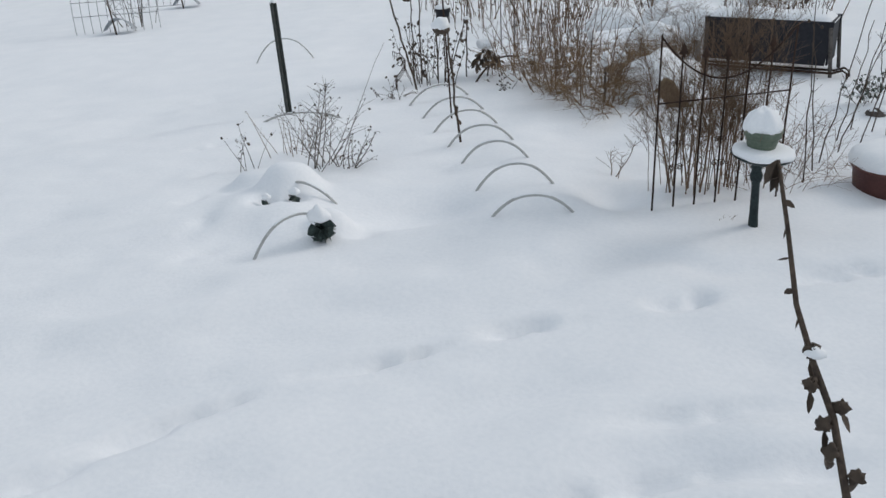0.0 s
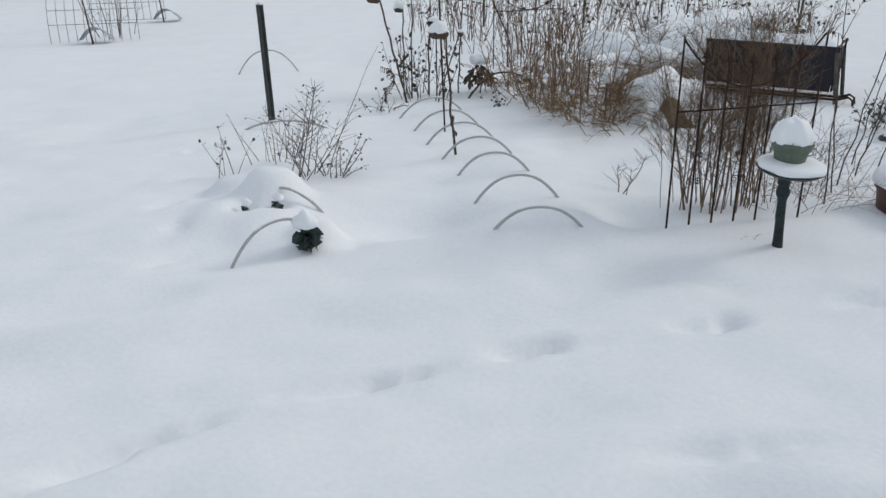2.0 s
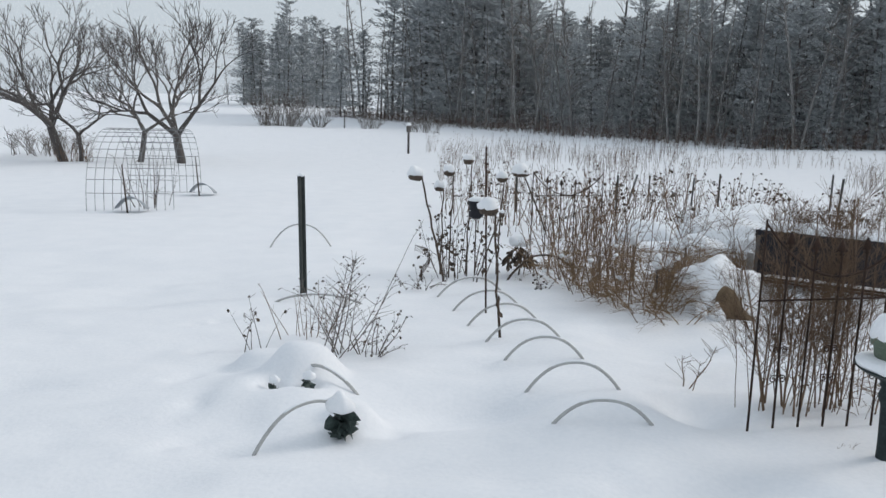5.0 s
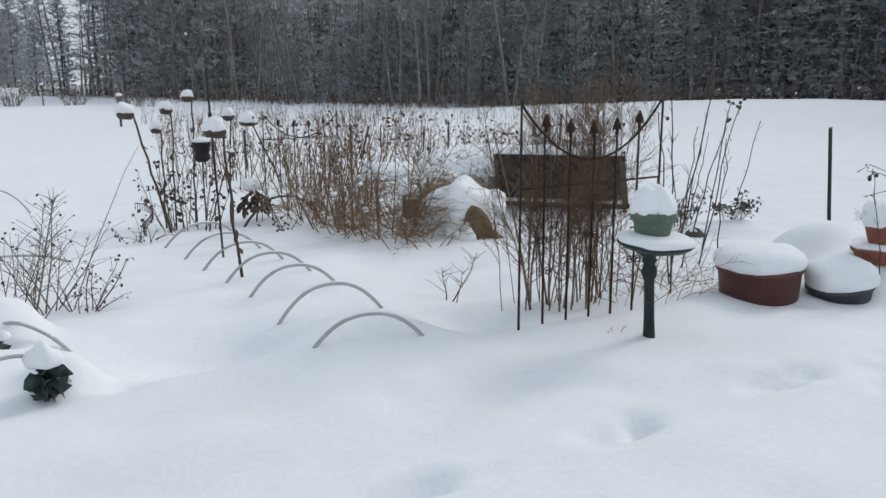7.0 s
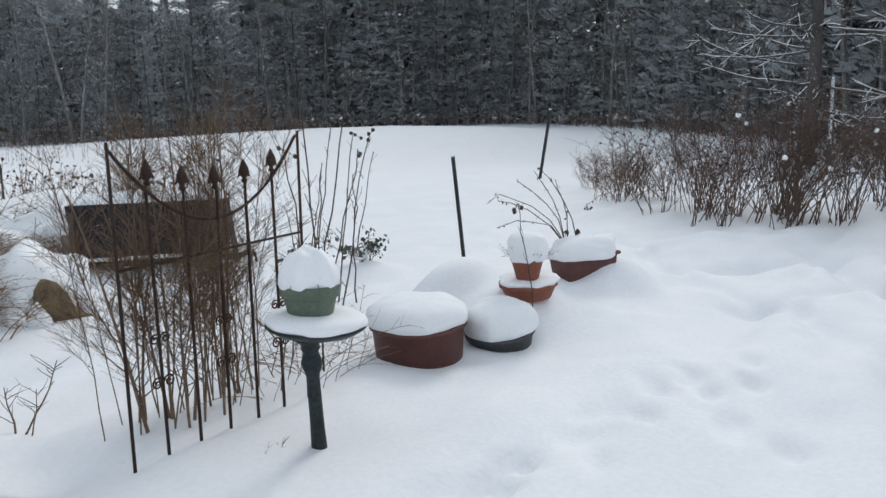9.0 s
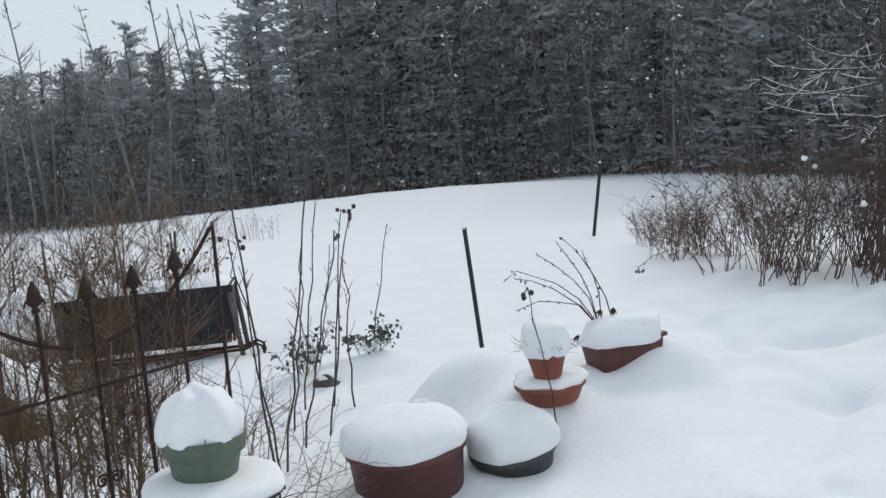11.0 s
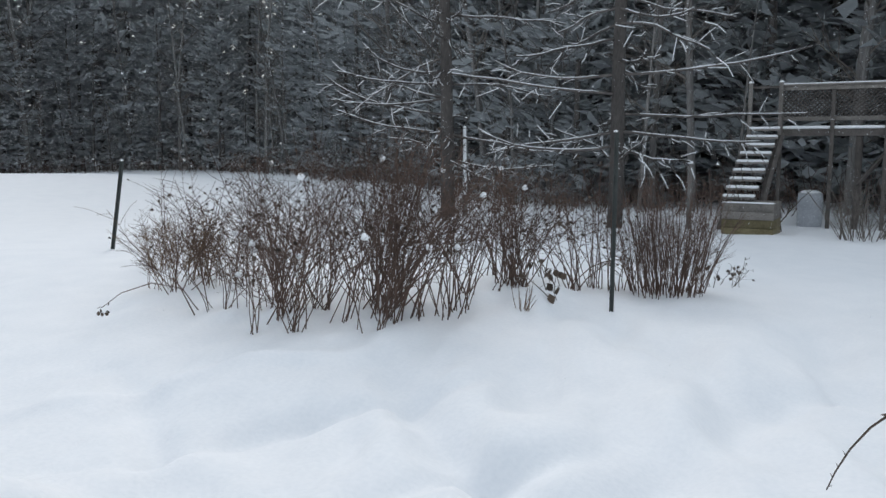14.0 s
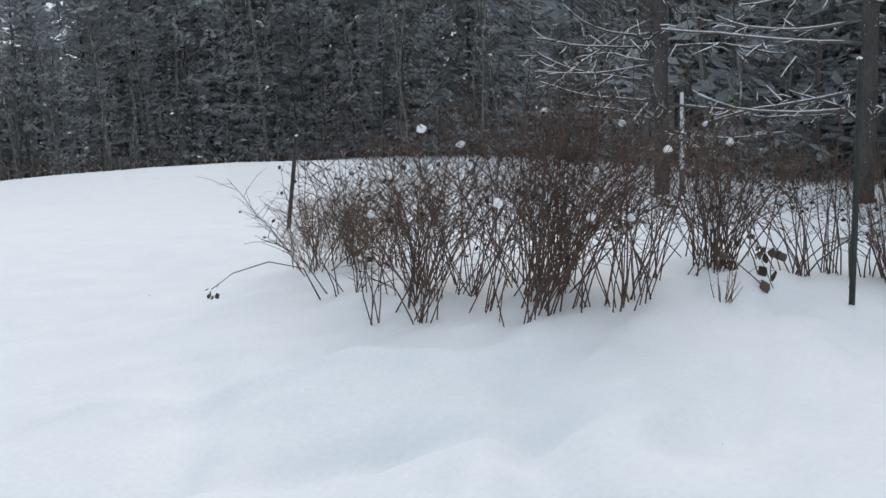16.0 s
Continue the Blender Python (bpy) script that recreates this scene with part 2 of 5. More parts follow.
# mounds: centre, radii, turn, height, steepness
MOUNDS = [
    (12.0, 13.0, 8.5, 8.5, 0, 0.40, 1), (4.45, 5.15, 1.05, 0.62, 10, 0.20, 1.3),
    (-1.66, 4.72, 0.24, 0.23, 20, 0.19, 2.0), (-2.02, 4.98, 0.24, 0.2, 10, 0.15, 2.0), (-1.75, 4.36, 0.40, 0.46, -10, 0.07, 2.0), (-1.76, 4.31, 0.10, 0.10, 0, -0.08, 1.4), (-1.54, 4.35, 0.10, 0.09, 0, -0.07, 1.4), (-0.93, 3.85, 0.16, 0.14, 0, -0.06, 1.2),
    (-1.45, 3.95, 0.30, 0.30, 0, 0.06, 1.5), (-1.13, 3.92, 0.15, 0.14, 0, 0.13, 1.4),
    (-0.58, 4.32, 0.55, 0.34, 5, -0.18, 1.2), (0.92, 4.50, 0.24, 0.28, 0, -0.14, 1.2), (0.3, 4.9, 0.55, 1.6, 8, 0.06, 1.5),
    (3.90, 5.40, 0.40, 0.22, 15, 0.19, 1.6), (4.0, 4.74, 0.32, 0.26, 0, 0.085, 1.4), (5.12, 4.86, 0.30, 0.28, 0, 0.17, 1.3), (3.25, 4.5, 0.8, 0.5, 0, -0.055, 1),
    (4.0, 6.75, 0.45, 0.25, 0, 0.12, 1.4), (1.0, 3.9, 1.3, 0.5, 10, 0.03, 1), (10.0, 7.2, 1.8, 2.2, 20, 0.06, 1),
    (-0.2, 3.2, 1.4, 0.35, 8, 0.035, 1), (10.9, 4.75, 0.5, 0.4, 0, 0.12, 1.3), (11.4, 5.4, 0.8, 0.7, 0, 0.08, 1.3), (9.0, 6.5, 0.24, 0.18, 0, 0.07, 1.3), (9.4, 5.95, 0.22, 0.16, 30, 0.06, 1.3), (9.8, 5.6, 0.25, 0.16, 20, 0.06, 1.3), (8.75, 6.85, 0.2, 0.18, 0, 0.08, 1.3), (10.35, 5.35, 0.3, 0.2, 0, 0.08, 1.3),
    (4.3, 10.5, 1.5, 1.2, 0, 0.05, 1), (2.6, 11.6, 1.6, 0.6, 0, 0.12, 1.4), (27, 40, 16, 12, 0, 0.8, 1),
]
# footsteps and dog tracks: centre, half length, half width, turn, depth
STEPS = [
    (-1.95, 1.12, 0.22, 0.07, 35, 0.05), (-1.55, 1.48, 0.20, 0.08, 38, 0.06), (-1.32, 1.68, 0.20, 0.05, 30, 0.035),
    (-0.66, 2.07, 0.19, 0.07, 24, 0.07), (-0.35, 2.20, 0.22, 0.035, 22, 0.03), (0.22, 2.49, 0.18, 0.07, 24, 0.06),
    (0.50, 2.53, 0.14, 0.04, 18, 0.03), (1.22, 2.82, 0.20, 0.08, 22, 0.05), (2.17, 3.18, 0.22, 0.08, 20, 0.045),
    (1.10, 1.78, 0.32, 0.07, 12, 0.03), (0.85, 1.30, 0.30, 0.09, 14, 0.05), (1.45, 1.38, 0.28, 0.08, 12, 0.04), (0.45, 1.18, 0.2, 0.08, 15, 0.04),
    (2.93, 3.33, 0.24, 0.09, 20, 0.05), (3.1, 3.18, 0.10, 0.05, 60, 0.04), (3.52, 3.1, 0.09, 0.05, 20, 0.04), (3.75, 3.4, 0.10, 0.05, 75, 0.04), (4.05, 3.2, 0.12, 0.06, 35, 0.04), (2.6, 3.05, 0.12, 0.05, 40, 0.035), (3.45, 3.36, 0.16, 0.07, 60, 0.05), (3.62, 3.27, 0.15, 0.07, 40, 0.045), (2.28, 3.2, 0.2, 0.09, 15, 0.04),
    (3.27, 2.83, 0.12, 0.08, 30, 0.05), (3.30, 2.6, 0.12, 0.07, 30, 0.045), (3.8, 3.05, 0.14, 0.07, 10, 0.045),
    (-2.5, 4.57, 0.16, 0.10, 80, 0.03), (-2.2, 4.0, 0.16, 0.10, 70, 0.03), (-2.03, 3.5, 0.18, 0.10, 60, 0.03), (-2.95, 6.2, 0.22, 0.09, 40, 0.05), (-2.7, 5.3, 0.14, 0.09, 80, 0.03),
    (4.6, 3.0, 0.3, 0.08, 25, 0.03), (5.3, 3.5, 0.3, 0.08, 30, 0.03),
]
# long shallow furrows (old wheel tracks): from, to, half width, depth
FURROWS = [((4.6, 2.6), (7.2, 6.6), 0.15, 0.07), ((5.6, 2.4), (8.4, 5.4), 0.17, 0.07), ((7.2, 1.4), (12.0, 2.6), 0.3, 0.10), ((6.0, 3.2), (10.5, 1.8), 0.22, 0.07), ((5.0, 3.4), (6.6, 5.6), 0.13, -0.05), ((6.2, 2.0), (9.4, 3.6), 0.2, -0.06), ((-0.35, 1.0), (2.0, 1.6), 0.16, 0.05), ((5.2, 4.2), (7.4, 3.2), 0.12, 0.045), ((5.6, 5.4), (8.2, 4.2), 0.14, 0.05), ((6.3, 6.3), (8.4, 5.2), 0.13, -0.04), ((-2.6, 2.4), (0.4, 3.3), 0.2, -0.035), ((0.2, 3.25), (1.9, 3.3), 0.14, 0.03), ((-1.2, 1.2), (1.5, 2.3), 0.13, 0.02)]


def ground_height(x, y):
    x, y = np.asarray(x, float), np.asarray(y, float)
    r = np.hypot(x, y)
    s = np.log1p(np.exp(np.minimum(1.2 * (r - 4), 60))) / 1.2
    s = np.where(r > 40, r - 4, s)
    z = -1.15 * np.tanh(0.044 * s / 1.15)
    for cx, cy, rx, ry, turn, h, power in MOUNDS:
        z = z + h * bump_at(x, y, cx, cy, rx, ry, turn, power)
    for i, (cx, cy, a, b, turn, h) in enumerate(STEPS):
        h = h * (1.05 if i < 13 else 0.55)
        a = a * 1.2
        uneven = 1 + 1.2 * value_noise(x * 9 + cx, y * 9, 6)
        z = z - 1.5 * h * uneven * bump_at(x, y, cx, cy, a, b * 1.1, turn, 1.8) + 0.3 * h * bump_at(x, y, cx, cy, a * 1.5, b * 2.2, turn, 1)
    for (ax, ay), (bx, by), w, h in FURROWS:
        dx, dy = bx - ax, by - ay
        t = np.clip(((x - ax) * dx + (y - ay) * dy) / (dx * dx + dy * dy), 0, 1)
        d = np.hypot(x - ax - t * dx, y - ay - t * dy + 0.10 * np.sin(t * 9))
        z = z - 1.9 * h * np.exp(-(d / w) ** 2) * np.sin(np.pi * np.clip(t, 0.02, 0.98)) ** 0.5
    near = np.exp(-(r / 40) ** 2)
    road = bump_at(x, y, 7.5, 3.6, 4.5, 3.2, 0, 1.5)
    z = z + road * (0.12 * value_noise(x * 0.55 + y * 0.9, y * 2.6 - x * 1.0, 11) + 0.08 * value_noise(x * 1.3 + y, y * 5.2 - x * 1.7, 12))
    z = z + 0.07 * value_noise(x * 0.5 + 3, y * 1.2 - x * 0.35, 1) + 0.06 * value_noise(x * 1.1 + y * 0.5, y * 2.4 - x * 1.0, 2) * near + 0.02 * value_noise(x * 2.6 + y, y * 4.2 - x * 1.4, 5) * near + 0.012 * value_noise(x * 5, y * 7, 3) * near
    z = z + 0.30 * value_noise(x * 0.09, y * 0.09, 4) * np.clip((r - 18) / 20, 0, 1)
    return z


def gz(x, y):
    return float(ground_height(x, y))


def graded(lo, hi, step, far):
    core = list(np.arange(lo, hi + step / 2, step))
    for sign, edge in ((-1, lo), (1, hi)):
        d, p, out = step, edge, []
        while abs(p - edge) < far:
            d *= 1.09
            p += sign * d
            out.append(p)
        core = out[::-1] + core if sign < 0 else core + out
    return np.array(core)


gx, gy = graded(-4.0, 9.0, 0.045, 420), graded(-1.0, 8.0, 0.045, 420)
GX, GY = np.meshgrid(gx, gy)
GZ = ground_height(GX, GY)
ground_me = bpy.data.meshes.new("ground")
nx, ny = len(gx), len(gy)
idx = np.arange(nx * ny).reshape(ny, nx)
quads = np.stack([idx[:-1, :-1], idx[:-1, 1:], idx[1:, 1:], idx[1:, :-1]], -1).reshape(-1, 4)
ground_me.vertices.add(nx * ny)
ground_me.vertices.foreach_set("co", np.stack([GX, GY, GZ], -1).ravel())
ground_me.loops.add(quads.size)
ground_me.loops.foreach_set("vertex_index", quads.ravel().astype(np.int32))
ground_me.polygons.add(len(quads))
ground_me.polygons.foreach_set("loop_start", np.arange(0, quads.size, 4, dtype=np.int32))
ground_me.polygons.foreach_set("use_smooth", np.ones(len(quads), dtype=bool))
ground_me.update(calc_edges=True)
ground_me.materials.append(SNOW)
tagged(new("ground", ground_me), "deep undisturbed snow with drifts, footprints and old tracks", "snow", kind="structure")


# ---- plants ----
def jitter(s):
    return Vector((rng.gauss(0, s), rng.gauss(0, s), rng.gauss(0, s)))


def bent(p, way, length, steps=5, droop=0.0, wild=0.06):
    """Points of a stem that wanders and droops."""
    p, way = Vector(p), Vector(way).normalized()
    out = [p.copy()]
    for i in range(steps):
        way = (way + jitter(wild) + Vector((0, 0, -droop))).normalized()
        p = p + way * length / steps
        out.append(p.copy())
    return out


def stem(geo, p, way, length, r, droop=0.0, wild=0.06, twigs=4, twig_len=0.3, twig_up=0.6, sides=4, depth=1, start=0.25, leaves=None, leaf_size=0.04, leaf_odds=0.3):
    pts = bent(p, way, length, 6, droop, wild)
    geo.tube(pts, r, r * 0.35, sides, cap=False)
    for _ in range(twigs):
        k = rng.uniform(start, 0.97) * 6
        i = min(int(k), 5)
        q = pts[i].lerp(pts[i + 1], k - i)
        d = (pts[i + 1] - pts[i]).normalized()
        a = rng.uniform(0, math.tau)
        w = (d * twig_up + Vector((math.cos(a), math.sin(a), rng.uniform(-0.1, 0.5)))).normalized()
        tl = twig_len * rng.uniform(0.4, 1.2) * (1.15 - k / 6 * 0.5)
        if depth > 1:
            stem(geo, q, w, tl, r * 0.5, droop, wild * 1.3, max(2, twigs // 2), twig_len * 0.5, twig_up, 3, depth - 1, 0.2, leaves, leaf_size, leaf_odds)
        else:
            tp = bent(q, w, tl, 3, droop, wild * 1.5)
            geo.tube(tp, r * 0.45, r * 0.2, 3, cap=False)
            if leaves is not None and rng.random() < leaf_odds:
                leaves.leaf(tp[-1], tp[-1] - tp[-2] + Vector((0, 0, -0.05)), leaf_size * rng.uniform(0.6, 1.4), 0.5)
    if leaves is not None and rng.random() < leaf_odds * 2:
        leaves.leaf(pts[-1], Vector((rng.uniform(-1, 1), rng.uniform(-1, 1), -1)), leaf_size, 0.5)
    return pts


def clump(name, label, category, group, centre, n, radii, h, r, mat, lean=0.25, droop=0.02, wild=0.06, twigs=4, twig_len=0.25, depth=1, leaf_mat=None, leaf_size=0.04, leaf_odds=0.3, stems_name="stem", turn=0, outward=0.4, snow=0, start=0.25, twig_up=0.6):
    cx, cy = centre
    z0 = gz(cx, cy)
    t = thing(name, (cx, cy, z0), label, category, group)
    lv = Geo()
    c, s = math.cos(radians(turn)), math.sin(radians(turn))
    lumps = []
    for i in range(n):
        geo = Geo()
        a, q = rng.uniform(0, math.tau), math.sqrt(rng.random())
        u, v = q * math.cos(a) * radii[0], q * math.sin(a) * radii[1]
        x, y = u * c - v * s, u * s + v * c
        w = Vector((x * outward / max(radii) + rng.gauss(0, lean), y * outward / max(radii) + rng.gauss(0, lean), 1))
        hh = h * rng.uniform(0.55, 1.08)
        pts = stem(geo, (x, y, gz(cx + x, cy + y) - z0 - 0.03), w, hh, r * rng.uniform(0.7, 1.2), droop, wild, twigs, twig_len, twig_up, 4, depth, start, lv if leaf_mat else None, leaf_size, leaf_odds)
        part(stems_name, geo, mat, t)
        if snow and rng.random() < snow:
            k = rng.choice(pts[2:])
            lumps.append(Geo().blob(tuple(k), rng.uniform(0.015, 0.036), rng.uniform(0.015, 0.034), rng.uniform(0.012, 0.034), 0.5, 5, 8, rng.uniform(0, 50), 0.6))
    if lv.f:
        part("foliage", lv, leaf_mat, t, "withered leaves" if leaf_mat is LEAF_DRY else "")
    for sn in lumps:
        part("snow_lump", sn, SNOW_LUMP, t)
    return t


def t_post(base, top, label, group="steel fence posts", r=0.02):
    t = thing("fence_post", (base[0], base[1], base[2]), label, "fence post", group)
    d = Vector(top) - Vector(base)
    n = d.normalized()
    u = n.cross(Vector((0, 1, 0))).normalized()
    w = n.cross(u)
    geo = Geo()
    rot = Matrix((u, w, n)).transposed().to_4x4()
    geo2 = placed(Geo().box((r * 2.1, r * 0.35, d.length + 0.25), Matrix.Translation((0, 0, d.length / 2 - 0.12))), rot)
    geo3 = placed(Geo().box((r * 0.35, r * 1.7, d.length + 0.248), Matrix.Translation((0, r * 0.85, d.length / 2 - 0.12))), rot)
    q = 0.12
    while q < d.length:
        geo2.box((r * 0.7, r * 0.5, 0.014), rot @ Matrix.Translation((0, -r * 0.3, q)))
        q += 0.055
    part("flange", geo2, STEEL, t, smooth=False)
    part("web", geo3, STEEL, t, smooth=False)
    part("snow_cap", Geo().blob(tuple(d), r * 1.1, r * 1.1, r * 0.9, 0.2, 5, 8, 3.0), SNOW_LUMP, t)
    return t


t_post((-2.442, 7.43, gz(-2.44, 7.43)), (-2.46, 7.43, 1.10), "dark green steel fence post standing in snow", r=0.035)
t_post((4.343, 5.753, 0.10), (4.47, 6.02, 0.955), "dark green steel post leaning over the snow bank", r=0.014)
t_post((11.95, 12.05, gz(11.95, 12.05)), (12.11, 11.93, 1.14), "leaning dark steel fence post beside the raspberry thicket", r=0.027)
t_post((10.80, 4.16, gz(10.8, 4.16)), (10.79, 4.14, 1.50), "tall dark steel pole in front of the thicket", r=0.019)


# ---- hoops over the beds ----
def hoop(a, b, rise, r=0.011):
    a, b = Vector((*a, gz(*a) - 0.03)), Vector((*b, gz(*b) - 0.03))
    t = thing("garden_hoop", tuple(a), "pale grey plastic hoop over a snowed-in garden bed", "garden hoop", "hoops over the beds")
    pts = []
    for i in range(25):
        k = i / 24
        p = a.lerp(b, k)
        p.z += (rise + 0.03) * (1 - abs(2 * k - 1) ** 2.3)
        pts.append(p - a)
    part("pipe", Geo().tube(pts, r, r, 8), HOOP, t)
    sn = Geo()
    sn.tube([p + Vector((0, 0, r * 0.7)) for p in pts[7:18]], r * 0.7, r * 0.7, 6)
    part("snow_line", sn, SNOW_LUMP, t)


for a, b, rise in (((0.01, 3.94), (0.632, 4.02), 0.15), ((-0.15, 4.70), (0.50, 4.64), 0.20), ((-0.32, 5.37), (0.30, 5.33), 0.178), ((-0.495, 5.90), (0.155, 5.98), 0.18),
                   ((-0.69, 6.44), (-0.03, 6.76), 0.185), ((-0.885, 7.10), (-0.21, 7.46), 0.185), ((-1.10, 7.6), (-0.42, 8.05), 0.18),
                   ((-1.60, 3.40), (-1.09, 3.80), 0.21), ((-1.58, 4.52), (-1.20, 4.40), 0.035), ((-2.66, 7.02), (-1.7, 7.1), 0.09), ((-3.97, 11.0), (-3.05, 11.1), 0.34)):
    hoop(a, b, rise)


# ---- kale under its snow cap ----
def kale(x, y, n, size, label, lift=0.0):
    z = gz(x, y)
    t = thing("kale_plant", (x, y, z), label, "vegetable plant", "kale in the bed")
    lv = Geo()
    part("stalk", Geo().tube([(0, 0, -0.05), (0.0, 0, size * 1.3)], size * 0.12, size * 0.09, 7), KALE, t)
    for i in range(n):
        a = rng.uniform(0, math.tau)
        lv.leaf((0, 0, rng.uniform(0.2, 1.5) * size), (math.cos(a), math.sin(a), rng.uniform(-0.9, 0.5)), size * rng.uniform(0.5, 1.0), -0.4, 0.42)
    part("leaves", lv, KALE, t, "dark frozen leaves")
    part("snow_cap", Geo().blob((0, 0.01, size * 1.55), size * 0.66, size * 0.62, size * 0.72, 0.4, 9, 16, x, 0.3, 0.72), SNOW_LUMP, t)


kale(-1.175, 3.67, 34, 0.115, "dark frozen kale plant with a snow cap")
kale(-1.54, 4.35, 18, 0.06, "small frozen kale plant poking from a snow mound")
kale(-1.76, 4.31, 10, 0.05, "small frozen kale plant poking from a snow mound")


# ---- weeds round the first post ----
clump("weed_clump", "dry brown branching weed standing in snow", "weed", "dry weeds", (-1.62, 5.48), 9, (0.14, 0.14), 0.75, 0.005, TWIG_GREY, 0.35, 0.0, 0.06, 9, 0.28, 1, LEAF_DRY, 0.02, 0.5)
clump("weed_clump", "tall dry feathery weed standing in snow", "weed", "dry weeds", (-1.68, 5.44), 2, (0.03, 0.03), 1.3, 0.006, TWIG_GREY, 0.04, 0.0, 0.03, 26, 0.26, 1, LEAF_DRY, 0.018, 0.4)
clump("weed_clump", "thin dry grass stems standing in snow", "weed", "dry weeds", (-2.05, 5.95), 16, (0.35, 0.2), 0.55, 0.004, TWIG_TAN, 0.2, 0.0, 0.05, 3, 0.1)
clump("weed_clump", "low spreading dry weed with seed heads", "weed", "dry weeds", (-1.35, 5.42), 10, (0.10, 0.08), 0.45, 0.0045, STALK, 0.5, -0.02, 0.1, 7, 0.12, 1, LEAF_DRY, 0.018, 0.8, outward=0.9)
clump("weed_clump", "dry seed stalk leaning over the mound", "weed", "dry weeds", (-2.2, 5.35), 5, (0.15, 0.1), 0.5, 0.004, STALK, 0.45, 0.0, 0.06, 3, 0.12, 1, LEAF_DRY, 0.03, 0.6)
arch = thing("seed_stalk", (-1.45, 5.5, gz(-1.45, 5.5)), "thin arching dry seed stalk with small pods", "weed", "dry weeds")
ag = Geo()
ap = stem(ag, (0, 0, -0.05), (0.32, 0.3, 1), 1.25, 0.004, 0.05, 0.02, 16, 0.06, 0.3)
part("stem", ag, TWIG_GREY, arch)


# ---- sunflower stalks with snow caps ----
def sunflower(base, top, nod, cap, label, r=0.012, leaves=0, kink=0.0):
    x, y = base
    z = gz(x, y)
    t = thing("sunflower_stalk", (x, y, z), label, "dead sunflower", "dead sunflowers")
    end = Vector(top) - Vector((x, y, z))
    pts = [Vector((0, 0, -0.06))]
    for i in range(1, 9):
        k = i / 8
        p = end * k + Vector((0, 0, kink * math.sin(math.pi * k)))
        pts.append(p + jitter(0.006))
    part("stalk", Geo().tube(pts, r, r * 0.7, 7), STALK, t)
    nk = Geo()
    bit = [pts[-1], pts[-1] + Vector(nod) * 0.5 + Vector((0, 0, 0.03)), pts[-1] + Vector(nod)]
    nk.tube(bit, r * 0.7, r * 0.6, 6)
    part("neck", nk, STALK, t)
    c = pts[-1] + Vector(nod)
    hd = Geo().lathe([(cap * 0.15, -0.055), (cap * 0.7, -0.045), (cap, -0.01), (cap * 0.95, 0.008), (cap * 0.2, 0.012)], Matrix.Translation(c) @ pose(0, 0, 0, nod[1] * 60, -nod[0] * 60, 0), 14, 0.25, x * 3)
    part("seed_head", hd, LEAF_DRY, t, "dry drooping seed head")
    part("snow_cap", Geo().blob(tuple(c + Vector((0, 0, 0.005))), cap * 1.02, cap * 1.0, cap * 1.15, 0.3, 9, 16, x * 5 + y, 0.25, 0.8), SNOW_LUMP, t)
    if leaves:
        lv = Geo()
        for _ in range(leaves):
            k = rng.uniform(0.15, 0.95)
            q = pts[0].lerp(pts[-1], k)
            a = rng.uniform(0, math.tau)
            lv.leaf(q, (math.cos(a) * 0.5, math.sin(a) * 0.5, -1), rng.uniform(0.03, 0.075), 0.4, 0.3)
        part("foliage", lv, LEAF_DRY, t, "withered hanging leaves")


SF = "dead sunflower stalk with a snow-capped head"
sunflower((-0.36, 6.02), (-0.45, 6.01, 0.97), (-0.06, 0, 0.06), 0.078, SF, 0.012, 8)
sunflower((-1.09, 8.40), (-1.37, 8.37, 1.06), (-0.07, 0, 0.0), 0.088, SF + ", leaning", 0.014, 4)
sunflower((-1.10, 8.9), (-1.06, 8.85, 1.06), (-0.05, 0, 0.0), 0.07, SF, 0.010, 7)
sunflower((-1.22, 9.1), (-1.20, 9.1, 0.85), (-0.05, 0, 0.0), 0.065, SF, 0.010, 7)
sunflower((-0.92, 9.2), (-0.88, 9.2, 1.18), (-0.05, 0, 0.0), 0.065, SF, 0.010, 7)
sunflower((-0.55, 9.3), (-0.50, 9.3, 0.98), (-0.03, 0, 0.0), 0.07, SF, 0.010, 7)
sunflower((-0.75, 8.6), (-0.50, 8.7, 0.62), (0.02, 0, 0.0), 0.03, "withered leaning sunflower stalk", 0.009, 6)
sunflower((-0.44, 8.95), (0.24, 8.93, 0.07), (0.06, 0, -0.01), 0.06, "fallen arching sunflower stalk with snowy head", 0.014, 5, 0.16)
slump = thing("sunflower_stalk", (-0.28, 9.3, gz(-0.28, 9.3)), "slumped withered sunflower with thick snow on its leaves", "dead sunflower", "dead sunflowers")
part("stalk", Geo().tube([(0, 0, -0.05), (0.03, 0, 0.2), (-0.03, 0, 0.38)], 0.011, 0.008, 6), STALK, slump)
sg = Geo()
for i in range(120):
    a, q = rng.uniform(0, math.tau), 0.15 * math.sqrt(rng.random())
    sg.leaf((q * math.cos(a) * 1.2, q * math.sin(a), 0.42 - q * 1.1 - rng.uniform(0, 0.14)), (math.cos(a) * 0.5 + rng.gauss(0, 0.4), math.sin(a) * 0.5 + rng.gauss(0, 0.4), -1.0), rng.uniform(0.04, 0.10), rng.uniform(-0.4, 0.5), 0.26)
part("foliage", sg, LEAF_DRY, slump, "dark drooping withered leaves")
part("snow_cap", Geo().blob((0.0, 0, 0.385), 0.125, 0.10, 0.09, 0.5, 10, 18, 3.7, 0.3, 0.7), SNOW_LUMP, slump)
sunflower((0.1, 13.5), (-0.32, 13.5, 0.66), (-0.05, 0, 0.0), 0.15, SF, 0.016, 6)
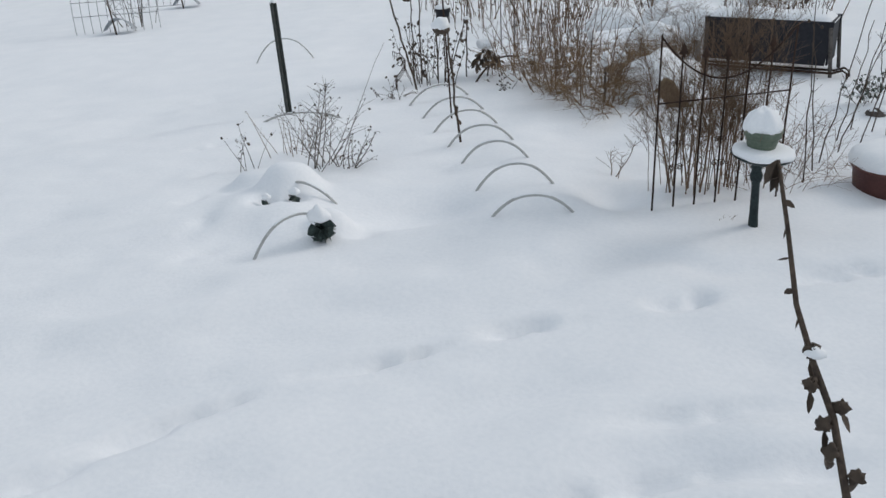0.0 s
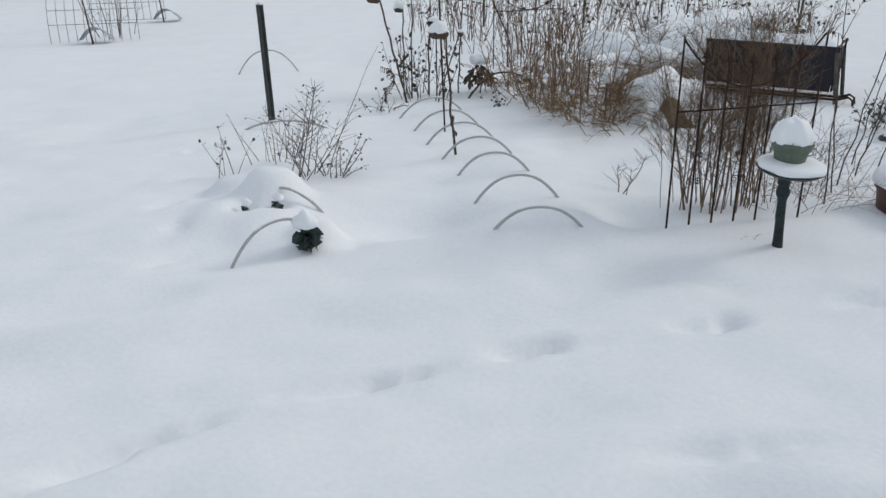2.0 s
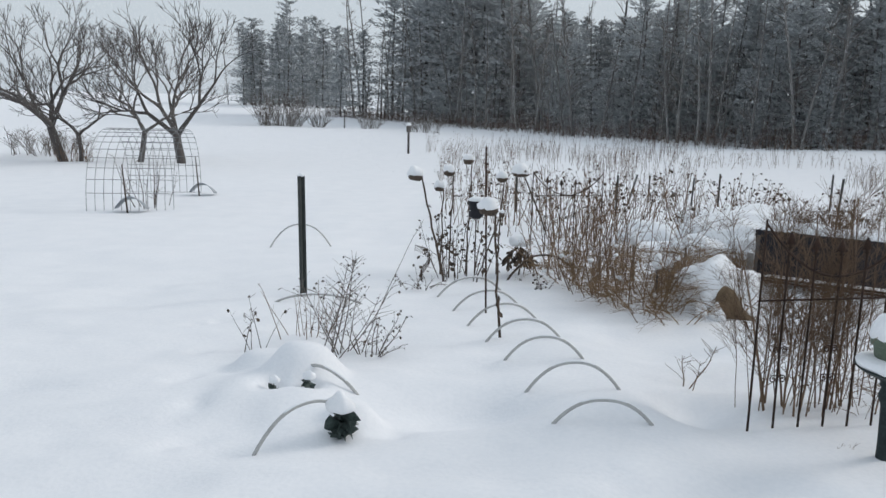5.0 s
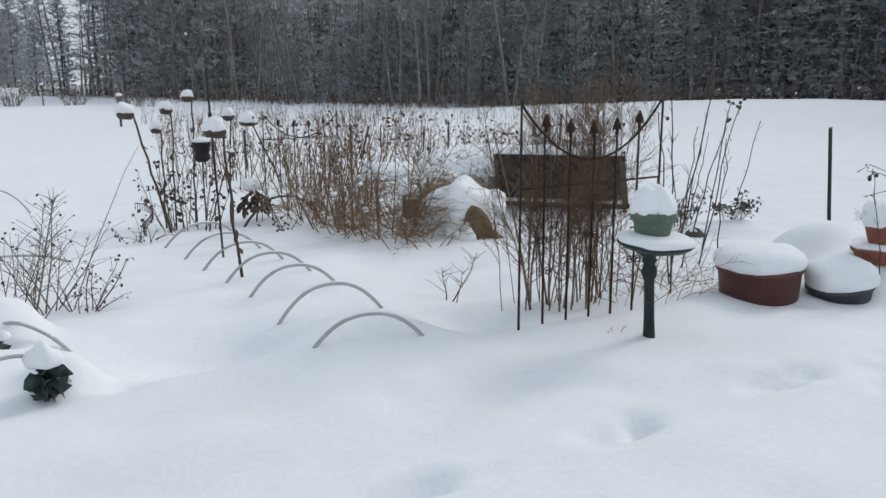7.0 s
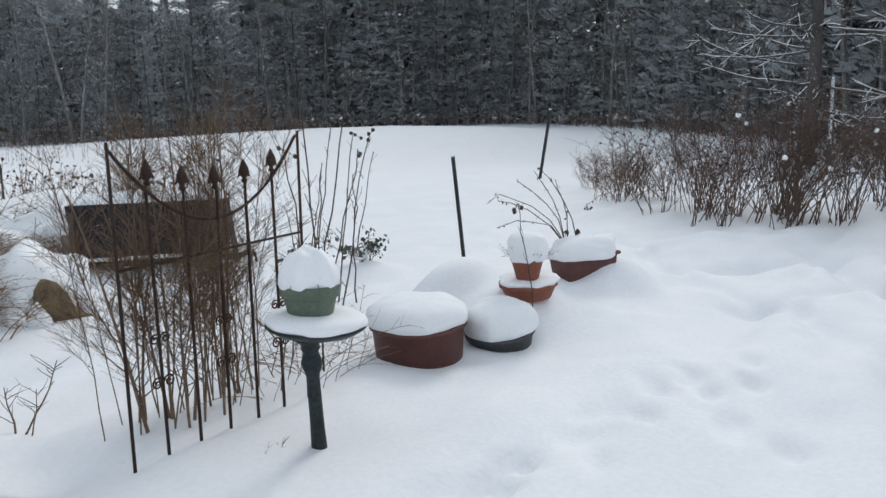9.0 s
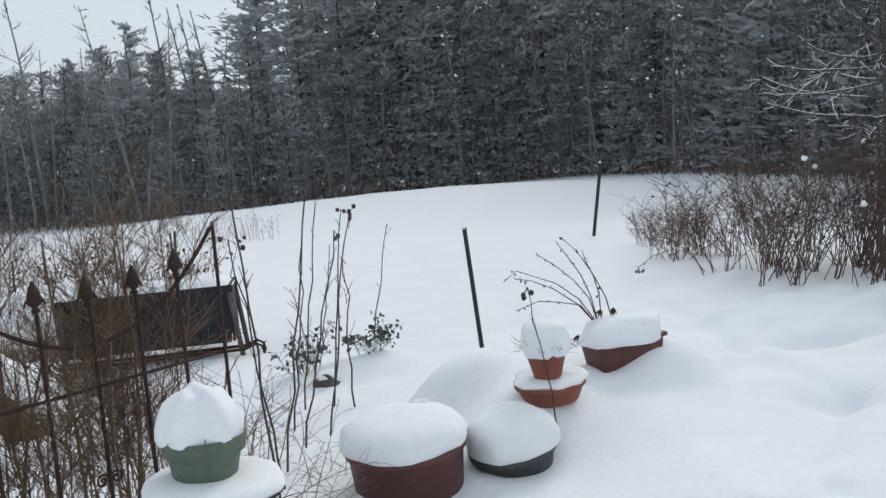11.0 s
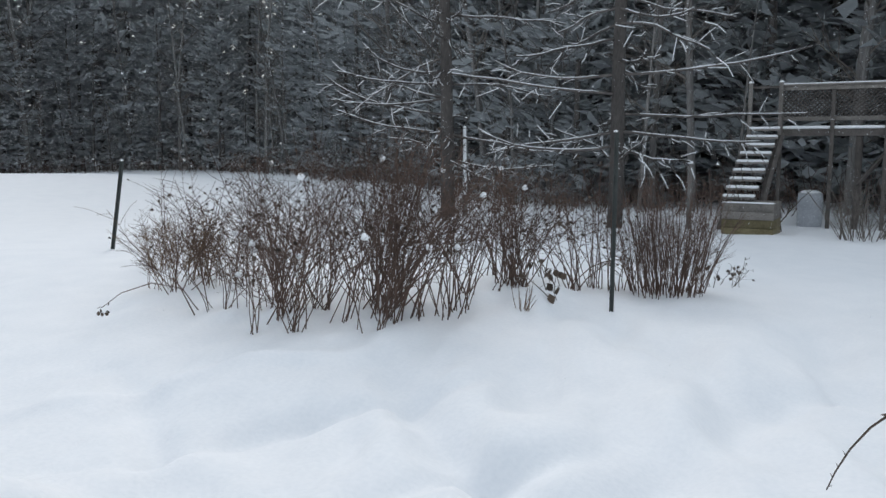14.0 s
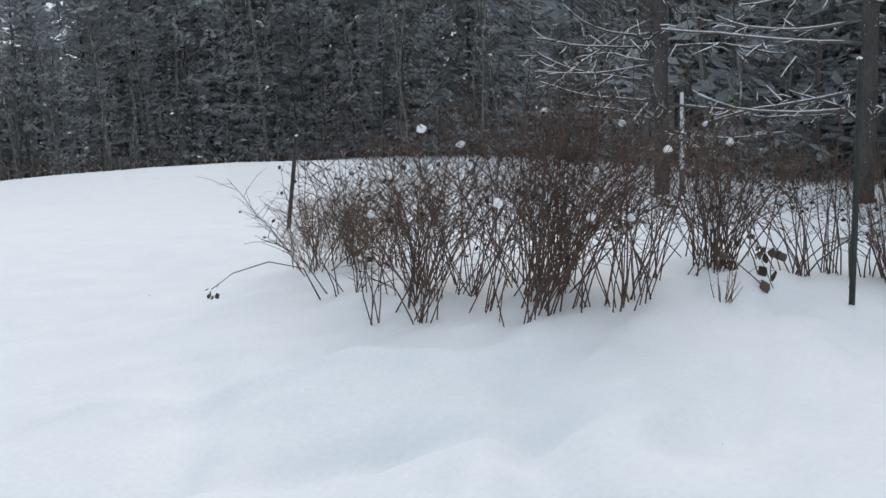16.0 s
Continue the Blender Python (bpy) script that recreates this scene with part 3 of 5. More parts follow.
clump("dry_plant", "withered dark bed plants with hanging leaves", "dry plant", "withered bed plants", (-1.0, 8.95), 22, (0.35, 0.35), 0.75, 0.006, STALK, 0.14, 0.0, 0.07, 6, 0.16, 1, LEAF_DRY, 0.045, 0.8)
clump("dry_plant", "drooping withered plant tuft beside the edging", "dry plant", "withered bed plants", (-1.32, 7.95), 12, (0.12, 0.1), 0.32, 0.004, STALK, 0.45, 0.08, 0.08, 3, 0.1, 1, LEAF_DRY, 0.03, 0.5)
clump("dry_plant", "small withered plant tuft in the snow", "dry plant", "withered bed plants", (0.0, 8.25), 8, (0.06, 0.06), 0.2, 0.004, STALK, 0.5, 0.08, 0.08, 3, 0.08, 1, LEAF_DRY, 0.03, 0.5)

rod = thing("garden_stake", (-0.54, 7.03, gz(-0.54, 7.03)), "thin dark metal stake standing in the bed", "garden stake")
part("shaft", Geo().tube([(0, 0, -0.1), (-0.05, 0, 1.58)], 0.009, 0.009, 8), IRON, rod)
# hanging lantern on a hook
lan = thing("garden_lantern", (-0.80, 9.05, gz(-0.8, 9.05)), "black lantern-shaped bird feeder with snow on top", "bird feeder")
part("stake", Geo().tube([(0, 0, -0.1), (0, 0, 0.72)], 0.008, 0.008, 6), IRON, lan)
part("body", Geo().lathe([(0.05, 0.72), (0.085, 0.75), (0.085, 0.80), (0.07, 0.81), (0.085, 0.83), (0.085, 0.88), (0.10, 0.90), (0.10, 0.93), (0.03, 0.95)], None, 18), BLACK_PANEL, lan)
part("snow_cap", Geo().blob((0, 0, 0.935), 0.10, 0.10, 0.05, 0.2, 6, 14, 2.2), SNOW_LUMP, lan)
# wire edging round the bed
edge = thing("wire_edging", (-1.77, 10.8, gz(-1.77, 10.8)), "low wire lawn edging half buried in snow", "garden edging")
eg = []
for i in range(30):
    k = i / 29
    x, y = -1.77 + 0.55 * k + 0.12 * math.sin(k * 5), 10.8 - 2.4 * k
    eg.append((x + 1.77, y - 10.8, gz(x, y) - gz(-1.77, 10.8) + 0.085))
    ev = Geo()
    ev.tube([(x + 1.77, y - 10.8, gz(x, y) - gz(-1.77, 10.8) - 0.03), (x + 1.77, y - 10.8, gz(x, y) - gz(-1.77, 10.8) + 0.09)], 0.004, 0.004, 4)
    part("upright", ev, IRON, edge)
part("rail", Geo().tube(eg, 0.006, 0.006, 5), IRON, edge)


# ---- iron trellis panels ----
def finial(geo, p, s):
    m = Matrix.Translation(p)
    geo.lathe([(0.004 * s, 0), (0.012 * s, 0.008 * s), (0.006 * s, 0.018 * s), (0.02 * s, 0.035 * s), (0.016 * s, 0.055 * s), (0.003 * s, 0.085 * s)], m, 8)
    for sx in (-1, 1):
        geo.tube([Vector(p) + Vector((0, 0, 0.02 * s)), Vector(p) + Vector((sx * 0.022 * s, 0, 0.035 * s)), Vector(p) + Vector((sx * 0.026 * s, 0, 0.022 * s))], 0.006 * s, 0.004 * s, 5)


def scroll(geo, c, s, flip=1):
    pts = []
    for i in range(22):
        k = i / 21
        a = k * 9.5
        rr = s * (1 - 0.82 * k)
        pts.append(Vector(c) + Vector((flip * (s - rr * math.cos(a)), 0, rr * math.sin(a))))
    geo.tube(pts, 0.004, 0.004, 5)


def trellis(a, b, outer, n, label, bar=0.80, s=1.0, lean=0.0):
    z = gz(*a)
    d = Vector((b[0] - a[0], b[1] - a[1], 0))
    w = d.length
    t = thing("garden_trellis", (a[0], a[1], z), label, "garden trellis", "iron trellises", math.degrees(math.atan2(d.y, d.x)))
    for i in range(n):
        x = w * i / (n - 1)
        k = abs(2 * i / (n - 1) - 1)
        top = outer if i in (0, n - 1) else outer - 0.22 + 0.10 * k * k
        zb = gz(a[0] + d.x * i / (n - 1), a[1] + d.y * i / (n - 1)) - z
        part("upright", Geo().tube([(x, 0, zb - 0.08), (x + rng.gauss(0, 0.006), rng.gauss(0, 0.01), top)], 0.0075, 0.0065, 7), IRON, t)
        if i not in (0, n - 1):
            fg = Geo()
            finial(fg, (x, 0, top), 1.2 * s)
            part("finial", fg, IRON, t, "cast iron leaf-shaped finial")
    part("crossbar", Geo().tube([(0, 0, bar), (w, 0, bar + 0.01)], 0.006, 0.006, 6), IRON, t)
    sw = [(w * k / 20, 0.004, outer - 0.02 - 0.32 * (1 - (2 * k / 20 - 1) ** 2)) for k in range(21)]
    part("swag", Geo().tube(sw, 0.007, 0.007, 6), IRON, t, "curved iron swag bar")
    for i in range(1, n - 1, 2):
        x = w * i / (n - 1)
        for flip in (-1, 1):
            for zs, rs in ((0.32, 0.028), (0.50, 0.024)):
                sg = Geo()
                scroll(sg, (x, 0, zs), rs, flip)
                part("scroll", sg, IRON, t)
    return t


trellis((1.19, 4.175), (2.13, 4.43), 1.28, 7, "rusty iron trellis panel with leaf finials and scrolls")
trellis((-0.15, 11.0), (0.85, 11.3), 1.15, 6, "rusty iron trellis with scrolls among dry stems")

# ---- thicket growing through the near trellis ----
for (x, y), n, h in (((1.40, 4.52), 4, 1.25), ((1.66, 4.60), 6, 1.4), ((1.93, 4.68), 4, 1.35)):
    clump("twiggy_shrub", "bare fine-twigged shrub growing behind the trellis", "shrub", "shrubs behind the trellis", (x, y), n, (0.20, 0.12), h, 0.0078, TWIG_TAN, 0.06, 0.0, 0.05, 12, 0.22, 1, None, start=0.12, outward=0.12)
    clump("twiggy_shrub", "broom of fine brown twigs above the trellis", "shrub", "shrubs behind the trellis", (x + 0.02, y + 0.06), n + 5, (0.22, 0.14), h * 1.02, 0.0040, TWIG_BROWN, 0.08, 0.0, 0.05, 23, 0.31, 2, None, start=0.28, outward=0.2, twig_up=1.1)
for (x, y), n, h in (((2.35, 5.0), 9, 0.7), ((2.65, 5.35), 7, 0.7), ((2.55, 5.8), 6, 0.7)):
    clump("twiggy_shrub", "low bare arching shrub with fine pale twigs", "shrub", "shrubs behind the trellis", (x, y), n, (0.25, 0.25), h, 0.0034, TWIG_TAN, 0.5, 0.05, 0.07, 8, 0.26, 1, None)
for (x, y), n, h in (((2.15, 4.62), 12, 0.55), ((2.42, 4.78), 14, 0.5), ((2.7, 4.95), 10, 0.42), ((2.1, 5.2), 12, 0.5), ((2.3, 5.6), 10, 0.5)):
    clump("weed_clump", "low fine pale arching stems in the snow", "weed", "fine stems by the tubs", (x, y), n, (0.22, 0.2), h, 0.0024, TWIG_TAN, 0.6, 0.10, 0.08, 5, 0.2, 1, None)
clump("twiggy_shrub", "small bare twiggy sapling in the snow", "shrub", "", (0.98, 5.05), 3, (0.05, 0.05), 0.4, 0.006, TWIG_BROWN, 0.3, 0.0, 0.09, 8, 0.16, 1)
clump("weed_clump", "small dry weed sprig in the snow", "weed", "dry weeds", (1.66, 3.95), 4, (0.04, 0.04), 0.08, 0.002, TWIG_BROWN, 0.6, 0.0, 0.1, 3, 0.03)


def tall_stalk(base, top, label, r=0.006, pods=3, twigs=5, mat=STALK):
    x, y = base
    z = gz(x, y)
    t = thing("tall_weed_stalk", (x, y, z), label, "dry stalk", "tall dry stalks")
    end = Vector(top) - Vector((x, y, z))
    pts = [end * (i / 8) + (jitter(0.008) if i else Vector((0, 0, -0.05))) for i in range(9)]
    g = Geo().tube(pts, r, r * 0.5, 6)
    for _ in range(twigs):
        q = pts[0].lerp(pts[-1], rng.uniform(0.35, 0.95))
        a = rng.uniform(0, math.tau)
        g.tube(bent(q, (math.cos(a) * 0.6, math.sin(a) * 0.6, 0.8), rng.uniform(0.04, 0.12), 3, 0, 0.1), r * 0.4, r * 0.25, 4)
    part("stem", g, mat, t)
    if pods:
        for i in range(pods):
            pg = Geo()
            q = pts[-1] + Vector((rng.uniform(-0.06, 0.06), rng.uniform(-0.06, 0.06), rng.uniform(-0.06, 0.03)))
            pg.tube([pts[-1], q], 0.002, 0.002, 3)
            pg.blob(tuple(q), 0.013, 0.013, 0.014, 0.4, 5, 7, i * 3.1, 0.9)
            part("seed_pod", pg, LEAF_DRY, t)


for base, top, pods in (((2.72, 5.35), (2.876, 5.06, 1.60), 3), ((2.42, 4.75), (2.30, 4.65, 1.45), 0), ((3.25, 6.2), (3.44, 6.15, 1.24), 0), ((3.05, 5.95), (3.2, 5.9, 1.0), 0), ((3.4, 6.1), (3.55, 6.05, 1.18), 3),
                        ((3.5, 6.0), (3.50, 6.0, 0.9), 0), ((2.95, 5.6), (3.15, 5.4, 1.1), 2), ((3.15, 5.7), (3.3, 5.5, 1.2), 3), ((2.6, 5.1), (2.45, 5.1, 1.15), 2), ((4.25, 7.85), (4.38, 7.8, 0.78), 0), ((4.66, 7.7), (4.84, 7.6, 0.92), 0), ((4.2, 8.0), (4.1, 8.05, 0.44), 0)):
    tall_stalk(base, top, "tall thin dry weed stalk with seed heads" if pods else "tall thin dry weed stalk", 0.006, pods)


# ---- tan stems and matted growth behind the bed ----
for (x, y), n, h in (((0.05, 9.5), 16, 1.2), ((0.35, 8.9), 16, 1.35), ((0.62, 8.2), 17, 1.3), ((0.95, 7.5), 12, 1.1), ((0.7, 9.4), 15, 1.4), ((1.05, 8.6), 13, 1.2)):
    clump("dry_fern_clump", "tall tan asparagus stems matted together", "dry plant", "tan stems behind the bed", (x, y), n, (0.32, 0.30), h, 0.0062, TWIG_TAN, 0.15, 0.0, 0.055, 7, 0.26, 1, None, snow=0.08, start=0.3)
for (x, y), n, h in (((0.42, 8.7), 15, 0.85), ((0.8, 8.0), 17, 0.8), ((1.02, 7.35), 16, 0.62), ((1.25, 8.0), 16, 0.8), ((1.55, 8.0), 12, 0.7), ((1.5, 9.0), 13, 0.7), ((1.9, 8.5), 12, 0.6), ((2.1, 9.6), 12, 0.65), ((1.12, 6.9), 8, 0.42), ((0.65, 9.3), 12, 0.9)):
    clump("dry_fern_clump", "collapsed fluffy brown asparagus ferns", "dry plant", "tangled stems", (x, y), n, (0.34, 0.30), h, 0.0052, TWIG_STRAW, 0.5, 0.07, 0.09, 13, 0.30, 2, None, snow=0.2, outward=0.5, start=0.3, twig_up=0.3)
for (x, y), n, h in (((2.3, 6.3), 5, 0.9), ((3.05, 9.8), 12, 1.1), ((2.2, 10.9), 12, 1.1)):
    clump("twiggy_shrub", "bare fine-twigged shrub beside the raised planter", "shrub", "shrubs round the planter", (x, y), n, (0.25, 0.25), h, 0.006, TWIG_TAN, 0.25, 0.01, 0.06, 10, 0.3, 2, None)


def snow_dome(centre, radii, height, label, inner=None, hole=None, turn=0.0):
    x, y = centre
    z = gz(x, y)
    t = thing("garden_mound", (x, y, z), label, "snowy mound", "snow-covered mounds", turn)
    part("core", Geo().blob((0, 0, -0.05), radii[0] * 0.80, radii[1] * 0.80, height * 0.75, 0.2, 9, 18, x), inner or STRAW, t, "matted straw core")
    part("snow", Geo().blob((radii[0] * 0.04, radii[1] * 0.10, -0.02), radii[0], radii[1], height, 0.28, 16, 30, y * 2, 0.25, 0.68), SNOW_LUMP, t, "thick rounded snow cover")
    if hole:
        part("hollow", Geo().blob(hole, radii[0] * 0.60, radii[1] * 0.46, height * 0.58, 0.6, 10, 20, 5.5), STRAW, t, "dark straw hollow in the snow")
        sw = Geo()
        for _ in range(160):
            a = rng.uniform(0, math.tau)
            q = Vector((hole[0] + math.cos(a) * radii[0] * 0.55 * rng.random(), hole[1] - 0.02 + math.sin(a) * radii[1] * 0.45 * rng.random(), rng.uniform(0.0, height * 0.5)))
            sw.tube(bent(q, (rng.gauss(0, 0.6), -0.6 + rng.gauss(0, 0.4), -0.3), rng.uniform(0.08, 0.2), 3, 0.1, 0.2), 0.0035, 0.002, 3)
        part("straw", sw, TWIG_BROWN, t, "loose dry straw")
        for q in ((-0.22, -0.12, 0.02, 0.07), (-0.10, -0.2, 0.0, 0.08), (-0.18, -0.10, 0.13, 0.06)):
            lumps = Geo().blob((hole[0] + q[0], hole[1] + q[1], q[2]), q[3], q[3], q[3] * 1.9, 0.3, 8, 12, q[0] * 9)
            part("snow_lump", lumps, SNOW_LUMP, t, "small upright lump of snow")


snow_dome((1.72, 7.55), (0.42, 0.38), 0.50, "snow-covered straw mound with a dark hollow", None, (0.0, -0.24, -0.02))
snow_dome((2.75, 11.5), (0.75, 0.5), 0.46, "long snow-covered mound behind the stems")
snow_dome((3.8, 15.2), (1.3, 0.6), 0.36, "long low snow-covered mound in the field")
snow_dome((1.75, 12.4), (0.6, 0.5), 0.34, "snow-covered mound among dry stems")
snow_dome((2.1, 10.3), (0.42, 0.36), 0.40, "snow-covered mound among dry stems")
for x, y, h in ((1.1, 7.46, 0.46), (1.55, 9.3, 0.30), (1.7, 9.35, 0.42), (1.05, 9.0, 0.5), (1.35, 8.3, 0.35)):
    z = gz(x, y)
    t = thing("snowy_stake", (x, y, z), "short stake topped with a lump of snow", "garden stake", "snowy stakes")
    part("shaft", Geo().tube([(0, 0, -0.05), (0, 0, h)], 0.012, 0.012, 7), WOOD_DARK, t)
    part("snow_cap", Geo().blob((0, 0, h - 0.02), 0.055, 0.055, 0.10, 0.35, 8, 12, x * 7, 0.5), SNOW_LUMP, t)


# ---- raised planter on legs ----
def raised_planter(a, b, top, label, depth=0.55, height=0.50, group="raised planters"):
    d = Vector((b[0] - a[0], b[1] - a[1], 0))
    w = d.length
    z = gz(*b)
    t = thing("raised_planter", (a[0], a[1], z), label, "planter", group, math.degrees(math.atan2(d.y, d.x)))
    tz = top - z
    for y0, name in ((0.0, "front_panel"), (depth, "back_panel")):
        gq = Geo()
        gq.box((w, 0.022, height))
        gq = placed(gq, Matrix.Translation((w / 2, y0, tz - height / 2)))
        gq.v = [(w / 2 + (x - w / 2) * (0.93 if q < tz - height / 2 else 1.0), y, q) for x, y, q in gq.v]
        part(name, gq, BLACK_PANEL, t, smooth=False)
    for x0 in (0.012, w - 0.012):
        part("end_panel", placed(Geo().box((0.02, depth - 0.024, height - 0.004)), Matrix.Translation((x0 + (0.02 if x0 < 0.1 else -0.02), depth / 2, tz - height / 2))), BLACK_PANEL, t, smooth=False)
    part("base_board", placed(Geo().box((w * 0.9, depth - 0.03, 0.02)), Matrix.Translation((w / 2, depth / 2, tz - height + 0.03))), BLACK_PANEL, t, smooth=False)
    for x0, kick in ((0.05, -0.02), (w - 0.03, 0.07)):
        for y0 in (-0.03, depth + 0.03):
            zb = -0.06
            part("leg", Geo().tube([(x0, y0, tz - 0.06), (x0 + kick, y0, zb)], 0.022, 0.022, 4), WOOD_DARK, t, smooth=False)
    for y0 in (-0.06, 0.10):
        rail = [(0.0, y0, 0.06), (w * 0.5, y0, 0.055), (w + 0.05, y0, 0.06), (w + 0.16, y0, 0.10), (w + 0.21, y0, 0.07), (w + 0.22, y0, 0.0)]
        part("runner", Geo().tube(rail, 0.014, 0.014, 6), IRON, t, "curved iron runner")
    sn = Geo()
    sn.v = []
    nu, nv = 30, 10
    for i in range(nu + 1):
        for j in range(nv + 1):
            u, v = i / nu, j / nv
            ed = min(1, min(u, 1 - u) * 9) ** 0.5 * min(1, min(v, 1 - v) * 4.5) ** 0.5
            sn.v.append((0.015 + u * (w - 0.03), 0.015 + v * (depth - 0.03), tz - 0.03 + ed * (0.10 + 0.05 * noise.noise((u * 5, v * 3, top)))))
    for i in range(nu):
        for j in range(nv):
            q = i * (nv + 1) + j
            sn.f.append((q, q + nv + 1, q + nv + 2, q + 1))
    part("snow", sn, SNOW_LUMP, t, "smooth snow heaped on the planter")
    for _ in range(46):
        pl = Geo()
        u = rng.uniform(0.06, 0.95) * w
        stem(pl, (u, rng.uniform(0.1, depth - 0.08), tz + 0.02), (rng.gauss(0, 0.25), rng.gauss(0, 0.25), 1), rng.uniform(0.12, 0.34), 0.004, 0, 0.1, 2, 0.08)
        part("dead_stem", pl, STALK, t)


raised_planter((2.42, 9.10), (3.74, 8.45), 0.50, "black raised planter box on legs filled with snow")
snow_dome((2.75, 10.25), (0.75, 0.34), 0.46, "long snow-covered heap behind the planter", None, None, -22)
for x, y, h in ((2.3, 8.75, 0.42), (2.05, 8.95, 0.35)):
    t = thing("wooden_post", (x, y, gz(x, y)), "short grey weathered wooden post", "post", "short wooden posts")
    part("shaft", placed(rounded_box((0.06, 0.06, h + 0.1), 0.008), Matrix.Translation((0, 0, h / 2 - 0.05))), WOOD_GREY, t)
    part("snow_cap", Geo().blob((0, 0, h), 0.035, 0.035, 0.03, 0.2, 5, 8, x), SNOW_LUMP, t)
for x, y, tx, ty, h, in ((1.55, 16.4, 0, 0, 0.85), (2.1, 19.4, 0.2, 0, 0.75), (3.68, 19.9, 0.03, 0, 0.7), (4.18, 19.3, 0, 0, 0.8), (5.26, 14.7, 0.05, 0, 0.9), (3.13, 23.4, 0, 0, 0.6), (-0.5, 17.0, 0, 0, 0.8), (6.6, 19.0, 0, 0, 0.85)):
    z = gz(x, y)
    t_post((x, y, z), (x + tx, y, z + h), "old dark fence post in the snowy field", "field fence posts", 0.02)

# ---- bird bath with a pot on it ----
bx, by = 1.835, 3.865
bz = gz(bx, by)
bath = thing("bird_bath", (bx, by, bz), "dark green metal bird bath pedestal with snowy bowl", "bird bath")
part("pedestal", Geo().lathe([(0.034, -0.12), (0.033, 0.0), (0.029, 0.1), (0.027, 0.30), (0.029, 0.32), (0.040, 0.345), (0.043, 0.37), (0.034, 0.395), (0.030, 0.41), (0.040, 0.425), (0.036, 0.445), (0.055, 0.462), (0.07, 0.47)], pose(0, 0, 0, 0, -2.5, 0), 20), BATH_GREEN, bath)
part("bowl", Geo().lathe([(0.05, 0.465), (0.11, 0.475), (0.165, 0.492), (0.196, 0.512), (0.204, 0.520), (0.200, 0.526), (0.19, 0.52), (0.15, 0.503), (0.04, 0.49)], pose(-0.02, 0, 0, 1, 3, 0), 40), BATH_GREEN, bath)
part("snow", Geo().lathe([(0.02, 0.50), (0.165, 0.512), (0.198, 0.524), (0.203, 0.536), (0.196, 0.553), (0.17, 0.566), (0.10, 0.572), (0.01, 0.570)], pose(-0.02, 0, 0, 1, 3, 0), 40, 0.07, 3.0), SNOW_LUMP, bath, "even layer of snow in the bowl")
pot = thing("plant_pot", (bx - 0.005, by + 0.01, bz + 0.535), "sage green plant pot heaped with snow", "plant pot")
part("body", Geo().lathe([(0.082, 0.0), (0.086, 0.005), (0.104, 0.098), (0.104, 0.104), (0.119, 0.106), (0.124, 0.15), (0.122, 0.155), (0.108, 0.15), (0.1, 0.13)], pose(0, 0, 0, 0, 2, 0), 32), POT_GREEN, pot)
heap = Geo().lathe([(0.105, 0.135), (0.119, 0.15), (0.122, 0.17), (0.118, 0.20), (0.106, 0.228), (0.088, 0.256), (0.066, 0.276), (0.046, 0.288), (0.022, 0.294), (0.004, 0.295)], None, 36, 0.10, 7.7)
heap.v = [(x * (1 + 0.10 * noise.noise((x * 12, y * 12, z * 14))) - 0.012 * (z - 0.15) * 5, y * (1 + 0.12 * noise.noise((y * 13, x * 13, z * 12 + 4))), z + 0.022 * noise.noise((x * 22, y * 22, z * 10)) * (z > 0.16)) for x, y, z in heap.v]
part("snow_cap", heap, SNOW_LUMP, pot, "uneven pyramid of snow")
for i in range(7):
    a = i * 0.9
    part("dead_tendril", Geo().tube(bent((0.1 * math.cos(a), 0.1 * math.sin(a), 0.17), (math.cos(a) * 0.7, math.sin(a) * 0.7, 0.3), 0.09, 4, 0.5, 0.2), 0.0016, 0.001, 4), TWIG_TAN, pot)


# ---- tubs and pots on the snow bank ----
def tub(name, centre, z, r, h, mat, label, category, snow_h, tilt=(0, 0), sx=1.0, taper=0.86, wob=0.17, seed=1.0, turn=0.0, over=1.02):
    t = thing(name, (centre[0], centre[1], z), label, category, "planters on the snow bank", turn)
    tm = pose(0, 0, 0, tilt[0], tilt[1], 0)
    part("body", Geo().lathe([(r * taper * 0.96, 0), (r * taper, 0.01), (r * 0.97, h - 0.03), (r * 1.03, h - 0.028), (r * 1.04, h - 0.004), (r * 1.02, h), (r * 0.95, h - 0.004), (r * 0.93, h - 0.03)], tm, 40, 0, 0, sx, 1), mat, t)
    k = r * over
    part("snow", Geo().lathe([(k * 0.9, h - 0.02), (k * 1.02, h + 0.004), (k * 1.04, h + snow_h * 0.3), (k * 1.0, h + snow_h * 0.58), (k * 0.86, h + snow_h * 0.84), (k * 0.55, h + snow_h * 0.97), (k * 0.05, h + snow_h)], tm, 40, wob, seed, sx, 1), SNOW_LUMP, t, "thick rounded cushion of snow")
    return t


